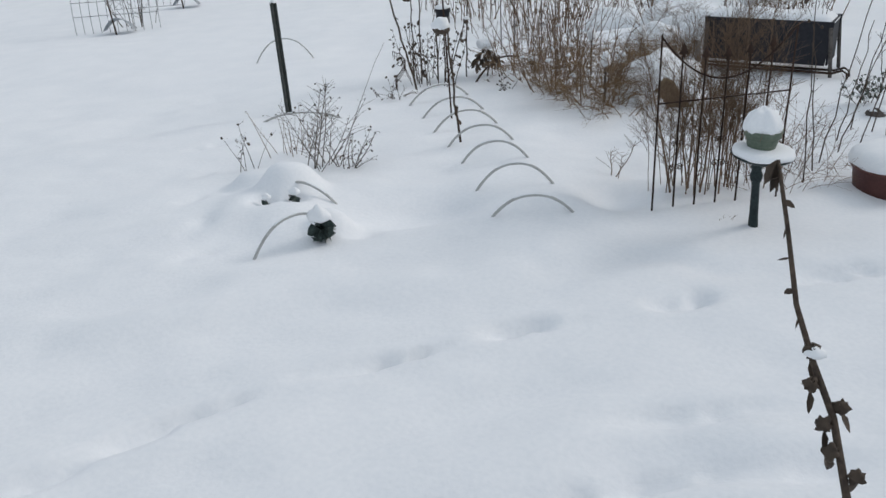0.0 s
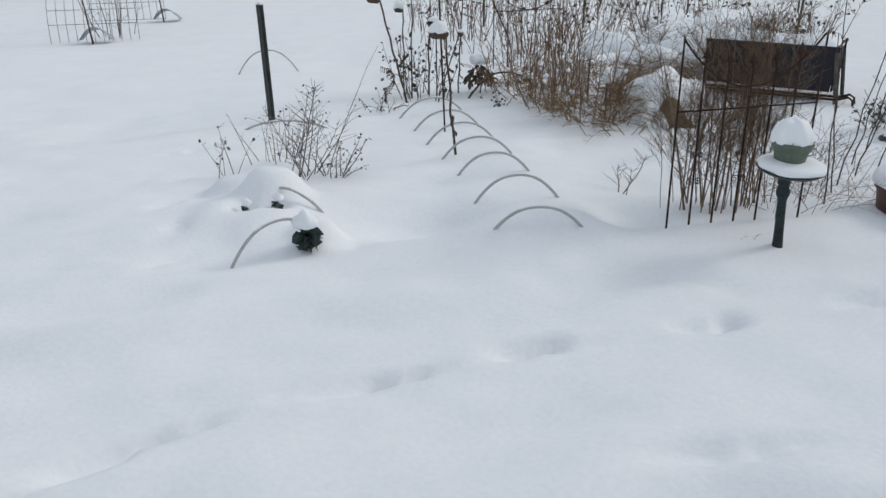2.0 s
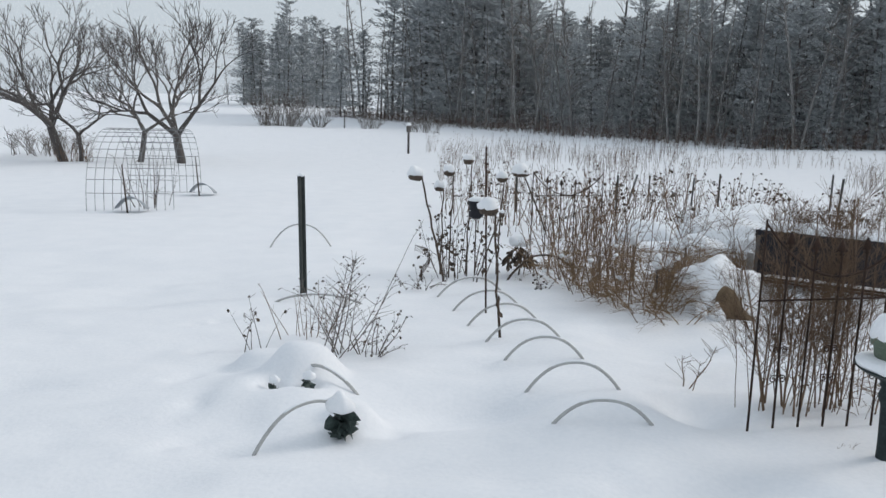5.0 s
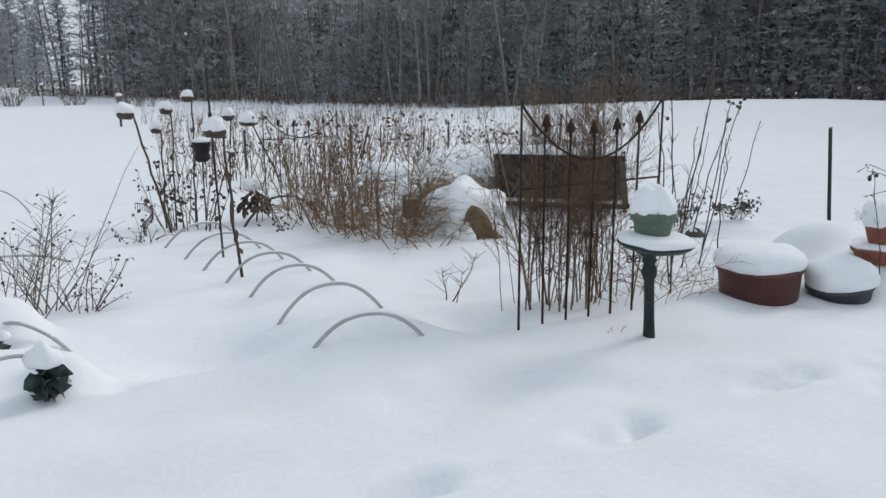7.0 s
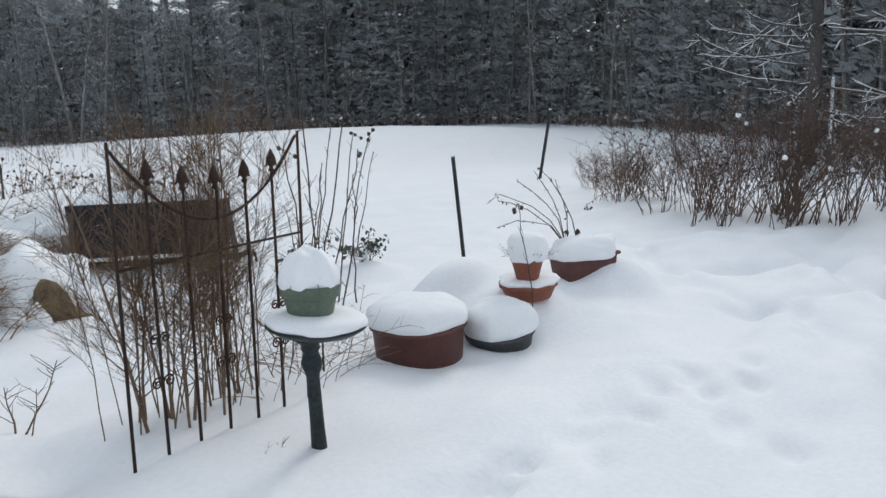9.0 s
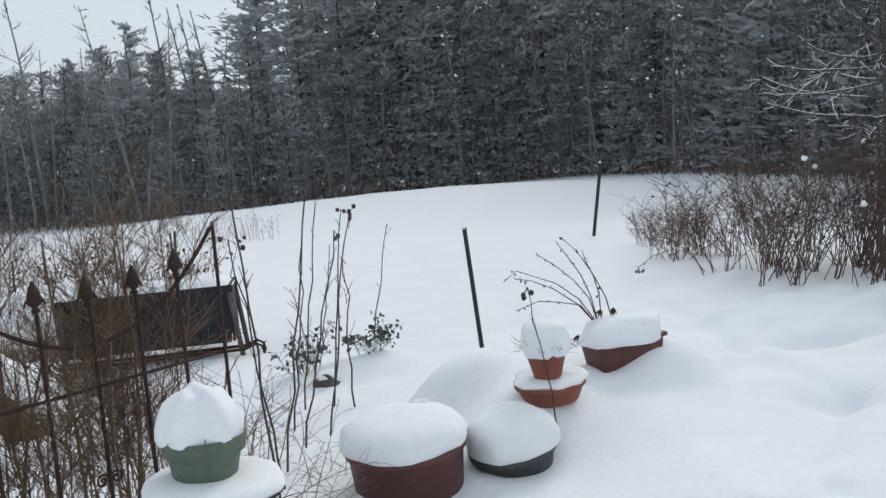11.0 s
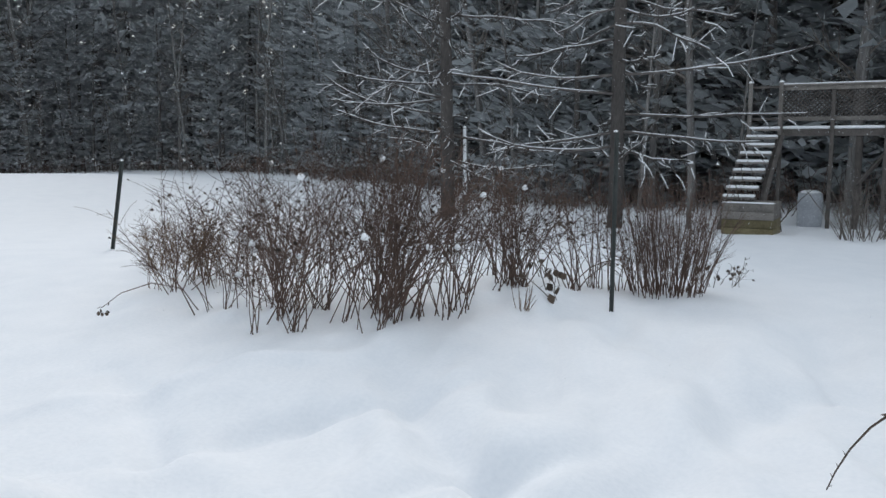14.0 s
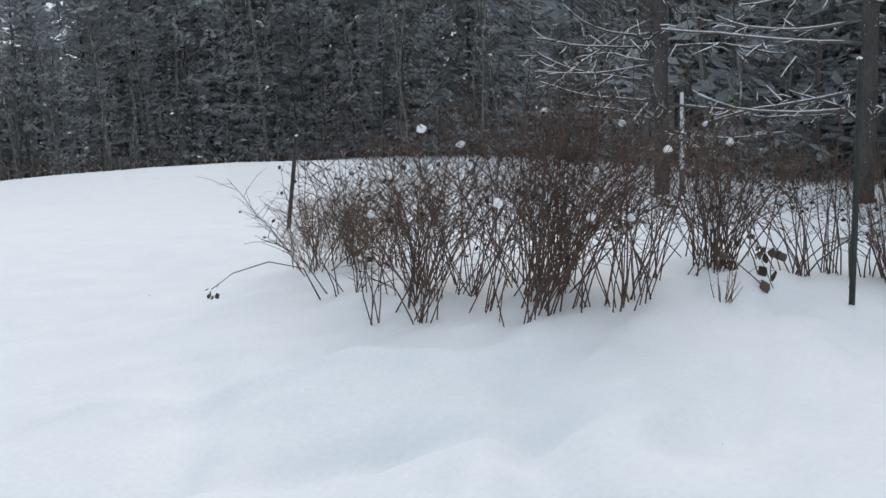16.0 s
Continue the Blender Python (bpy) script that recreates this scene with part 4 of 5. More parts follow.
tub("tub_planter", (3.04, 4.70), -0.10, 0.275, 0.275, TUB_RED, "large faded red plastic tub heaped with snow", "planter", 0.115, (2, -3), taper=0.90, wob=0.10, seed=2.0)
tub("tub_planter", (3.565, 4.56), -0.11, 0.20, 0.16, TUB_GREY, "dark grey plastic tub heaped with snow", "planter", 0.155, (3, -8), 1.08, wob=0.12, seed=4.0)
saucer = tub("plant_bowl", (3.99, 4.735), 0.13, 0.185, 0.11, TERRACOTTA, "shallow terracotta bowl with a pot standing in it", "plant bowl", 0.03, (0, -4), taper=0.8, seed=6.0)
tp = tub("terracotta_pot", (3.955, 4.715), 0.25, 0.105, 0.165, TERRACOTTA, "terracotta flower pot with a round snow cap", "plant pot", 0.145, (3, -4), taper=0.68, seed=8.0, over=1.24)
sprig = Geo()
for i in range(34):
    a = rng.uniform(0, math.tau)
    stem(sprig, (0.08 * math.cos(a), 0.08 * math.sin(a), 0.16), (math.cos(a), math.sin(a), 0.25), rng.uniform(0.06, 0.14), 0.0018, -0.05, 0.1, 5, 0.03, 0.6, 3)
part("dry_growth", sprig, TWIG_GREY, tp, "frosted dry sprigs round the rim")

trough = thing("trough_planter", (4.83, 4.98, 0.085), "brown clay trough heaped with snow", "planter", "planters on the snow bank", -14)
part("body", placed(rounded_box((0.46, 0.24, 0.2), 0.02, (0.9, 0.85)), Matrix.Translation((0, 0, 0.08)) @ pose(0, 0, 0, 0, -4, 0)), TUB_RED, trough)
part("rim", placed(rounded_box((0.48, 0.26, 0.026), 0.008), Matrix.Translation((0, 0, 0.175)) @ pose(0, 0, 0, 0, -4, 0)), TUB_RED, trough)
part("snow", Geo().blob((0.0, 0, 0.17), 0.275, 0.175, 0.16, 0.24, 16, 36, 9.1, 0.1, 0.6), SNOW_LUMP, trough, "loaf-shaped cushion of snow")
lv = Geo()
side = Vector((0.869, -0.495, 0))
for (u0, z0), reach in (((-0.12, 0.29), ((-0.12, 0.10), (-0.25, 0.13), (-0.38, 0.14), (-0.52, 0.09))), ((-0.12, 0.30), ((-0.13, 0.13), (-0.26, 0.24), (-0.50, 0.33), (-0.59, 0.26))), ((-0.13, 0.30), ((-0.12, 0.10), (-0.27, 0.20), (-0.40, 0.27), (-0.50, 0.28))),
                        ((-0.14, 0.33), ((-0.05, 0.10), (-0.13, 0.22), (-0.24, 0.32), (-0.35, 0.40))), ((-0.14, 0.33), ((-0.04, 0.12), (-0.09, 0.25), (-0.16, 0.38), (-0.23, 0.47))), ((-0.05, 0.33), ((-0.04, 0.12), (-0.10, 0.25), (-0.19, 0.40), (-0.28, 0.49))), ((-0.12, 0.33), ((-0.01, 0.12), (-0.04, 0.24), (-0.07, 0.33), (-0.09, 0.40)))):
    sg = Geo()
    root = side * u0 + Vector((0, 0, z0 - 0.06))
    tp4 = [root] + [root + side * u + Vector((0, 0, z + 0.06)) + jitter(0.004) for u, z in reach]
    sg.tube(tp4, 0.0042, 0.0022, 5)
    for i in range(7):
        k = rng.uniform(0.8, 3.98)
        q = tp4[int(k)].lerp(tp4[int(k) + 1], k - int(k))
        sg.tube([q, q + Vector((rng.gauss(0, 0.012), rng.gauss(0, 0.012), rng.uniform(-0.02, 0.02)))], 0.0018, 0.0014, 3)
        lv.leaf(q + jitter(0.006), (rng.gauss(0, 0.5), rng.gauss(0, 0.5), -0.8), rng.uniform(0.010, 0.022), 0.4, 0.4)
    part("dead_stem", sg, STALK, trough)
for q in (side * -0.27 + Vector((0, 0, 0.21)), side * -0.13 + Vector((0, 0, 0.36)), side * -0.05 + Vector((0, 0, 0.37))):
    for _ in range(3):
        lv.leaf(q, (rng.gauss(0, 0.3), rng.gauss(0, 0.3), -1), 0.05, 0.3, 0.3)
part("foliage", lv, LEAF_DRY, trough)
tall_stalk((3.86, 4.56), (3.76, 4.60, 0.78), "thin dry rose stem beside the terracotta pot", 0.004, 3, 7)
bushbase = clump("frosted_shrub", "small evergreen shrub frosted with snow", "shrub", "small evergreen shrubs", (3.62, 6.85), 9, (0.12, 0.1), 0.36, 0.005, TWIG_GREY, 0.4, 0.02, 0.08, 16, 0.12, 1, LEAF_GREEN, 0.03, 0.95, snow=0.9)
clump("frosted_shrub", "small evergreen shrub frosted with snow", "shrub", "small evergreen shrubs", (4.12, 6.8), 9, (0.10, 0.1), 0.30, 0.005, TWIG_GREY, 0.45, 0.04, 0.08, 16, 0.11, 1, LEAF_GREEN, 0.03, 0.95, snow=1.0)
# the first of these is a dark lump in place of a hole in the snow
for x, y, r in ((3.49, 5.24, 0.06), (3.60, 6.55, 0.09)):
    t = thing("dark_lump", (x, y, gz(x, y)), "dark lump half buried in the snow", "stone", "half-buried stones")
    part("stone", Geo().blob((0, 0, 0), r, r * 0.8, r * 0.7, 0.5, 8, 12, x * 3, 0.6), ROCK, t)
    part("snow_cap", Geo().blob((0.01, 0.02, r * 0.45), r * 1.0, r * 0.9, r * 0.5, 0.3, 7, 12, y), SNOW_LUMP, t)

# ---- dead stalk beside the first steps, and a twig near the end of the walk ----
hb = Vector((0.72, -1.02, gz(0.72, -1.02)))
holly = thing("hollyhock_stalk", tuple(hb), "tall dead hollyhock stalk with dry pods and curled leaves", "dead plant")
hp = [Vector(p) - hb for p in ((0.72, -1.02, -0.1), (0.70, -0.97, 0.8), (0.675, -0.90, 1.5), (0.657, -0.868, 1.804), (0.651, -0.815, 1.867), (0.635, -0.777, 1.913), (0.621, -0.741, 1.964), (0.613, -0.70, 2.041), (0.603, -0.67, 2.108))]
part("stalk", Geo().tube(hp, 0.006, 0.0022, 7), STALK, holly)
hl, hpods, hsn = Geo(), Geo(), Geo()
for i, (k, sx) in enumerate(((3.2, 0.012), (3.5, -0.010), (4.1, 0.010), (4.5, -0.014), (5.1, 0.0), (2.6, 0.012), (3.85, -0.012))):
    q = hp[int(k)].lerp(hp[int(k) + 1], k - int(k)) + Vector((sx, 0, 0.006))
    hpods = Geo().blob(tuple(q), 0.0085, 0.0085, 0.008, 0.8, 7, 10, i * 2.3, 0.9)
    for _ in range(6):
        hpods.leaf(q, (rng.uniform(-1, 1), rng.uniform(-1, 1), rng.uniform(-0.3, 1)), 0.0095, 0.4, 0.25)
    hpods.tube([hp[int(k)].lerp(hp[int(k) + 1], k - int(k)), q], 0.0016, 0.0014, 4)
    part("seed_pod", hpods, LEAF_DRY, holly)
    hl.leaf(q - Vector((0, 0, 0.006)), (sx * 12, 0.1, -1), 0.026, 0.4, 0.22)
hsn.blob(tuple(hp[5] + Vector((0.001, 0, 0.010))), 0.012, 0.011, 0.008, 0.3, 6, 10, 4.4)
for k in (5.4, 5.8, 6.2, 6.6, 7.0, 7.4, 7.75):
    q = hp[int(k)].lerp(hp[int(k) + 1], k - int(k))
    hl.leaf(q, (rng.choice((-0.7, 0.5)), 0, -0.8), 0.013, 0.6, 0.35)
for _ in range(4):
    hl.leaf(hp[8], (rng.uniform(-0.4, 0.4), rng.uniform(-0.3, 0.3), -1), 0.036, 0.2, 0.2)
part("foliage", hl, LEAF_DRY, holly, "withered hanging leaves")
part("snow_cap", hsn, SNOW_LUMP, holly)
nb = Vector((4.979, 1.781, gz(4.979, 1.781)))
nt = thing("bramble_shoot", tuple(nb), "single bare thorny shoot arching over the snow", "dead plant")
shoot = [Vector((0, 0, -0.05)), Vector((4.959, 1.831, 0.545)) - nb] + [Vector(p) - nb for p in [(4.899, 1.951, 0.995), (4.896, 1.995, 0.976), (4.889, 2.021, 0.952), (4.876, 2.05, 0.913), (4.861, 2.071, 0.873), (4.849, 2.083, 0.842)]]
sg = Geo().tube(shoot, 0.0034, 0.0011, 6)
for i in range(2, 7):
    for k in (0.3, 0.8):
        q = shoot[i].lerp(shoot[i + 1], k)
        sg.tube([q, q + jitter(0.004) + Vector((0, 0, 0.004))], 0.0012, 0.0004, 3)
part("stem", sg, STALK, nt)
sl = Geo()
for i in range(4):
    sl.leaf(shoot[3] + jitter(0.004), (rng.uniform(-1, 0.2), rng.uniform(-0.5, 0.5), rng.uniform(-0.2, 0.3)), 0.022, 0.3, 0.3)
part("foliage", sl, LEAF_DRY, nt, "small withered leaves")


# ---- raspberry thicket and red shrub ----
def canes(x, y, n, spread, h, lean, label, twigs=9, leaves=0.18):
    """A fountain of canes from a few crowns, bare below, tangled and arching above."""
    z0 = gz(x, y)
    t = thing("raspberry_bush", (x, y, z0), label, "bush", "raspberry thicket")
    lv = Geo()
    crowns = [(rng.gauss(0, spread), rng.gauss(0, spread)) for _ in range(max(2, n // 8))]
    for _ in range(n):
        cx, cy = rng.choice(crowns)
        px, py = cx + rng.gauss(0, 0.06), cy + rng.gauss(0, 0.06)
        a = rng.uniform(0, math.tau)
        q = abs(rng.gauss(0, 0.42))
        way = (lean[0] + q * math.cos(a), lean[1] + q * math.sin(a), 1)
        g = Geo()
        line = stem(g, (px, py, gz(x + px, y + py) - z0 - 0.04), way, h * rng.uniform(0.6, 1.15), rng.uniform(0.0046, 0.0076), rng.uniform(0.0, 0.12), 0.085, twigs, 0.42, 0.7, 4, 1, 0.38, lv, 0.032, leaves)
        part("cane", g, TWIG_RED, t)
        if rng.random() < 0.07:
            q = line[rng.randint(3, 5)]
            part("snow_lump", Geo().blob((q.x, q.y, q.z - 0.008), 0.032, 0.028, 0.032, 0.5, 5, 8, px * 9, 0.6), SNOW_LUMP, t)
    if lv.f:
        part("foliage", lv, LEAF_DRY, t, "withered leaves")


DENSE = "dense tangle of reddish bare raspberry canes"
for x, y, n, spread, h, lx in ((8.98, 6.80, 34, 0.22, 1.05, 0.0), (8.98, 6.32, 38, 0.26, 1.3, 0.12), (9.27, 5.97, 42, 0.28, 1.5, 0.18), (9.67, 5.65, 36, 0.28, 1.5, 0.10), (9.6, 6.6, 30, 0.30, 1.6, 0.05), (9.95, 6.1, 26, 0.25, 1.7, 0.0), (10.3, 6.3, 26, 0.32, 1.65, 0.05), (10.2, 5.42, 26, 0.22, 1.4, 0.0), (9.7, 7.6, 24, 0.3, 1.2, 0.0), (10.9, 6.7, 16, 0.4, 1.5, 0.0), (10.9, 7.8, 18, 0.5, 1.4, 0.0)):
    canes(x, y, n, spread, h, (lx, -lx), DENSE, 10, 0.13)
for x, y, n, spread, h in ((10.75, 5.3, 16, 0.2, 1.35), (11.15, 5.15, 20, 0.22, 1.2), (11.3, 5.7, 16, 0.3, 1.35), (11.7, 5.0, 18, 0.25, 1.2), (11.9, 5.8, 18, 0.4, 1.35), (12.4, 5.2, 18, 0.35, 1.3), (12.1, 4.55, 8, 0.15, 0.9)):
    canes(x, y, n, spread, h, (0.0, 0.0), "sparse raspberry canes with a few leaves", 7, 0.4)
clump("grey_bush", "low rounded grey-brown twiggy bush", "bush", "", (9.75, 8.3), 70, (0.5, 0.45), 0.85, 0.0042, TWIG_BROWN, 0.22, 0.04, 0.09, 17, 0.22, 1, None, outward=0.15, snow=0.1)
clump("grey_bush", "low grey-brown twiggy bush by the leaning post", "bush", "", (10.75, 9.5), 50, (0.45, 0.45), 0.7, 0.0042, TWIG_BROWN, 0.22, 0.03, 0.08, 14, 0.22, 1, None, outward=0.15, snow=0.1)
clump("red_shrub", "dense upright reddish-brown shrub", "shrub", "", (12.35, 3.95), 150, (0.46, 0.4), 1.3, 0.0048, TWIG_RED, 0.13, 0.0, 0.06, 13, 0.26, 1, None, outward=0.3)
clump("weed_clump", "tuft of pale dry grass in the snow", "weed", "dry weeds", (10.05, 4.75), 14, (0.08, 0.08), 0.3, 0.004, TWIG_TAN, 0.2, 0, 0.06, 1, 0.05)
clump("weed_clump", "low dry twigs in the snow", "weed", "dry weeds", (13.6, 3.6), 10, (0.4, 0.3), 0.5, 0.005, TWIG_GREY, 0.5, 0.02, 0.08, 5, 0.15, 1, LEAF_DRY, 0.04, 0.3)
arc = thing("bramble_arch", (8.6, 7.2, gz(8.6, 7.2)), "long arching bramble cane with a leafy tip", "dead plant")
acg, acl = Geo(), Geo()
acp = [Vector((0, 0, 0)), Vector((-0.1, 0.05, 0.25)), Vector((-0.35, 0.12, 0.33)), Vector((-0.6, 0.2, 0.28)), Vector((-0.75, 0.26, 0.18))]
acg.tube(acp, 0.006, 0.003, 5)
for i in range(9):
    acl.leaf(acp[-1] + jitter(0.03), (rng.uniform(-1, 1), rng.uniform(-1, 1), -0.6), 0.035, 0.4)
part("cane", acg, TWIG_RED, arc)
part("foliage", acl, LEAF_DRY, arc)
clump("bramble_arch", "dark curled leaves hanging on bent canes", "dead plant", "", (10.65, 4.62), 4, (0.15, 0.1), 0.5, 0.006, TWIG_GREY, 0.4, 0.12, 0.06, 3, 0.12, 1, LEAF_DRY, 0.07, 1.0)


# ---- wooden deck, stair, crate and drum ----
deck = thing("garden_deck", (25.0, 0, 0), "raised weathered wooden deck with lattice rail and snow", "deck")
dz0, dz1, DY0, DY1 = 1.45, 1.62, 4.15, -1.5
gd = gz(25.5, 2)
part("floor_frame", placed(rounded_box((3.2, DY0 - DY1, dz1 - dz0), 0.01), Matrix.Translation((1.65, (DY0 + DY1) / 2, (dz0 + dz1) / 2))), WOOD_DARK, deck, smooth=False)
part("snow", placed(rounded_box((3.3, DY0 - DY1 + 0.05, 0.07), 0.03), Matrix.Translation((1.64, (DY0 + DY1) / 2, dz1 + 0.036))), SNOW_LUMP, deck)
for y in (4.1, 2.97, 1.83, 0.7, -0.45):
    part("post", placed(rounded_box((0.09, 0.09, 2.62 - gd), 0.008), Matrix.Translation((-0.02, y, (2.62 + gd) / 2 - 0.1))), WOOD_DARK, deck)
for z in (2.58, 1.86):
    part("rail", placed(rounded_box((0.05, DY0 - DY1, 0.10), 0.008), Matrix.Translation((0.035, (DY0 + DY1) / 2, z))), WOOD_GREY, deck)
part("cap_rail", placed(rounded_box((0.16, DY0 - DY1, 0.035), 0.008), Matrix.Translation((0.02, (DY0 + DY1) / 2, 2.65))), WOOD_GREY, deck)
part("snow", placed(rounded_box((0.13, DY0 - DY1, 0.03), 0.012), Matrix.Translation((0.02, (DY0 + DY1) / 2, 2.682))), SNOW_LUMP, deck)
lat = []
for s in (-1, 1):
    lg = Geo()
    y = DY1 - 0.7
    while y < DY0:
        lo, hi = max(y, DY1), min(y + 0.66, DY0)
        if hi - lo > 0.05:
            za = lambda q: 1.9 + (q - y) if s > 0 else 2.56 - (q - y)
            p, q = Vector((0.06 + 0.006 * s, lo, za(lo))), Vector((0.06 + 0.006 * s, hi, za(hi)))
            lg.tube([p, q], 0.018, 0.018, 4)
        y += 0.105
    part("lattice", lg, WOOD_DARK, deck, smooth=False)
for x in (0.15, 3.0):
    for y in (2.4, 0.6, -1.2):
        part("support", placed(rounded_box((0.12, 0.12, dz0 - gd + 0.1), 0.01), Matrix.Translation((x, y, (dz0 + gd) / 2 - 0.05))), WOOD_DARK, deck)
part("brace", Geo().tube([(0.1, 2.4, 0.3), (0.1, 1.5, dz0)], 0.05, 0.05, 4), WOOD_DARK, deck, smooth=False)

stair = thing("garden_stair", (25.0, 4.45, 0), "open wooden stair with snow on every tread", "stair")
n_t = 9
for i in range(n_t):
    k = i / (n_t - 1)
    x, z = 0.0 - 1.6 * (1 - k), 0.05 + (1.60 - 0.05) * k
    y = 0.32 * (1 - k)
    st = part("tread", placed(rounded_box((0.24, 0.72, 0.04), 0.006), Matrix.Translation((x, y, z))), WOOD_GREY, stair)
    part("snow", placed(rounded_box((0.25, 0.70, 0.06), 0.025), Matrix.Translation((x, y, z + 0.052))), SNOW_LUMP, st)
for s in (-1, 1):
    part("stringer", placed(rounded_box((0.04, 0.04, 0.01), 0.002), Matrix()), WOOD_DARK, stair) if False else part("stringer", Geo().tube([(-1.75, 0.34 + s * 0.37, -0.75), (0.05, s * 0.37, 1.52)], 0.085, 0.085, 4), WOOD_DARK, stair, smooth=False)
for y in (0.36, -0.33):
    part("newel", placed(rounded_box((0.09, 0.09, 1.25), 0.01), Matrix.Translation((-0.05, y, 2.1))), WOOD_GREY, stair)
    part("snow_cap", Geo().blob((-0.05, y, 2.725), 0.06, 0.06, 0.05, 0.2, 6, 10, y), SNOW_LUMP, stair)
part("gate_rail", placed(rounded_box((0.05, 0.66, 0.06), 0.008), Matrix.Translation((0.0, 0.015, 1.86))), WOOD_DARK, stair)
part("gate_rail", placed(rounded_box((0.05, 0.66, 0.06), 0.008), Matrix.Translation((0.0, 0.015, 2.62))), WOOD_DARK, stair)

crate = thing("wooden_crate", (22.9, 4.42, gz(22.9, 4.42)), "old plank crate with mossy lower boards and snow inside", "crate", turn=-3)
for i in range(4):
    mt = WOOD_GREY if i > 1 else WOOD_MOSS
    for x in (-0.5, 0.5):
        part("plank", placed(rounded_box((0.03, 1.08, 0.175), 0.006), Matrix.Translation((x, 0, 0.06 + 0.182 * i))), mt, crate)
    for y in (-0.525, 0.525):
        part("plank", placed(rounded_box((0.96, 0.03, 0.175), 0.006), Matrix.Translation((0, y, 0.06 + 0.182 * i))), mt, crate)
part("snow", placed(rounded_box((0.94, 1.0, 0.1), 0.04), Matrix.Translation((0, 0, 0.6))), SNOW_LUMP, crate)
part("snow", placed(rounded_box((0.05, 1.08, 0.03), 0.012), Matrix.Translation((-0.5, 0, 0.71))), SNOW_LUMP, crate)
clump("bramble_arch", "arching bare canes over the crate", "dead plant", "", (23.6, 4.3), 16, (0.5, 0.5), 1.7, 0.012, STALK, 0.4, 0.10, 0.05, 3, 0.3)
drum = thing("storage_drum", (25.6, 3.40, gz(25.6, 3.4)), "snow-dusted pale grey plastic drum under the deck", "drum")
part("body", Geo().lathe([(0.26, -0.05), (0.28, 0.0), (0.295, 0.25), (0.29, 0.26), (0.29, 0.55), (0.3, 0.56), (0.28, 0.80), (0.25, 0.83), (0.05, 0.84)], None, 28), BARREL, drum)
part("snow_cap", Geo().blob((0, 0, 0.83), 0.25, 0.25, 0.07, 0.2, 6, 16, 3.3), SNOW_LUMP, drum)
for (x, y), n, h in (((22.6, 2.2), 40, 1.4), ((23.2, 1.2), 40, 1.6), ((22.2, 0.2), 36, 1.5)):
    clump("grey_bush", "bare grey-brown shrub beside the deck", "bush", "shrubs by the deck", (x, y), n, (0.5, 0.5), h, 0.01, TWIG_GREY, 0.25, 0.01, 0.07, 6, 0.35)


# ---- wire cage tunnel and plastic sheets ----
def wire_tunnel(a, direction, width, depth, height, label):
    z = gz(*a)
    t = thing("wire_cage", (a[0], a[1], z), label, "wire cage", "wire cages", direction)
    g = Geo()

    def at(u, k):
        th = math.pi * k
        return Vector((u, depth / 2 - depth / 2 * math.cos(th), height * math.sin(th) ** 0.75 - 0.04))
    nu = int(width / 0.16)
    for i in range(nu + 1):
        g.tube([at(width * i / nu, k / 18) for k in range(19)], 0.0055, 0.0055, 4)
    for k in range(0, 21):
        g.tube([at(0, k / 20), at(width, k / 20)], 0.0055, 0.0055, 4)
    part("mesh", g, WIRE, t, smooth=False)
    return t


wire_tunnel((-9.05, 15.0), 14, 1.7, 3.7, 1.62, "wire mesh tunnel over a snowy garden bed")
clump("dry_plant", "thin bare saplings inside the wire tunnel", "dry plant", "", (-8.2, 16.0), 10, (0.4, 0.5), 1.3, 0.01, STALK, 0.15, 0.0, 0.06, 3, 0.3)
for x, y, w, turn, h in ((-8.05, 14.85, 0.6, 14, 0.36), (-8.25, 18.9, 0.62, 10, 0.36)):
    z = gz(x, y)
    t = thing("plastic_sheet", (x, y, z), "stiff frosted plastic sheet bent over the bed edge", "garden cover", "bent covers", turn)
    g = Geo()
    for i in range(13):
        k = i / 12
        for side in (0, 1):
            g.v.append((-w / 2 + w * k, side * 0.35, -0.03 + h * math.sin(math.pi * min(1, k * 0.85 + 0.08)) ** 0.8 * (1 - 0.25 * side)))
    nq = len(g.v)
    g.v += [(p[0], p[1], p[2] - 0.012) for p in g.v]
    for i in range(12):
        q = i * 2
        g.f += [(q, q + 2, q + 3, q + 1), (nq + q + 1, nq + q + 3, nq + q + 2, nq + q), (q, nq + q, nq + q + 2, q + 2), (q + 1, q + 3, nq + q + 3, nq + q + 1)]
    part("sheet", g, SHEET, t)
    part("stake", Geo().tube([(-0.05, 0.02, -0.1), (-0.12, 0, 0.95)], 0.02, 0.012, 6), STALK, t)


# ---- feeder post and field weeds ----
def feeder(x, y, h, label):
    z = gz(x, y)
    t = thing("feeder_post", (x, y, z), label, "bird feeder", "feeder posts")
    part("post", placed(rounded_box((0.10, 0.10, h), 0.01), Matrix.Translation((0, 0, h / 2 - 0.05))), WOOD_DARK, t)
    part("box", placed(rounded_box((0.2, 0.2, 0.34), 0.02), Matrix.Translation((0, 0, h))), WOOD_DARK, t)
    part("snow_cap", Geo().blob((0, 0, h + 0.17), 0.14, 0.14, 0.14, 0.2, 7, 12, x), SNOW_LUMP, t)


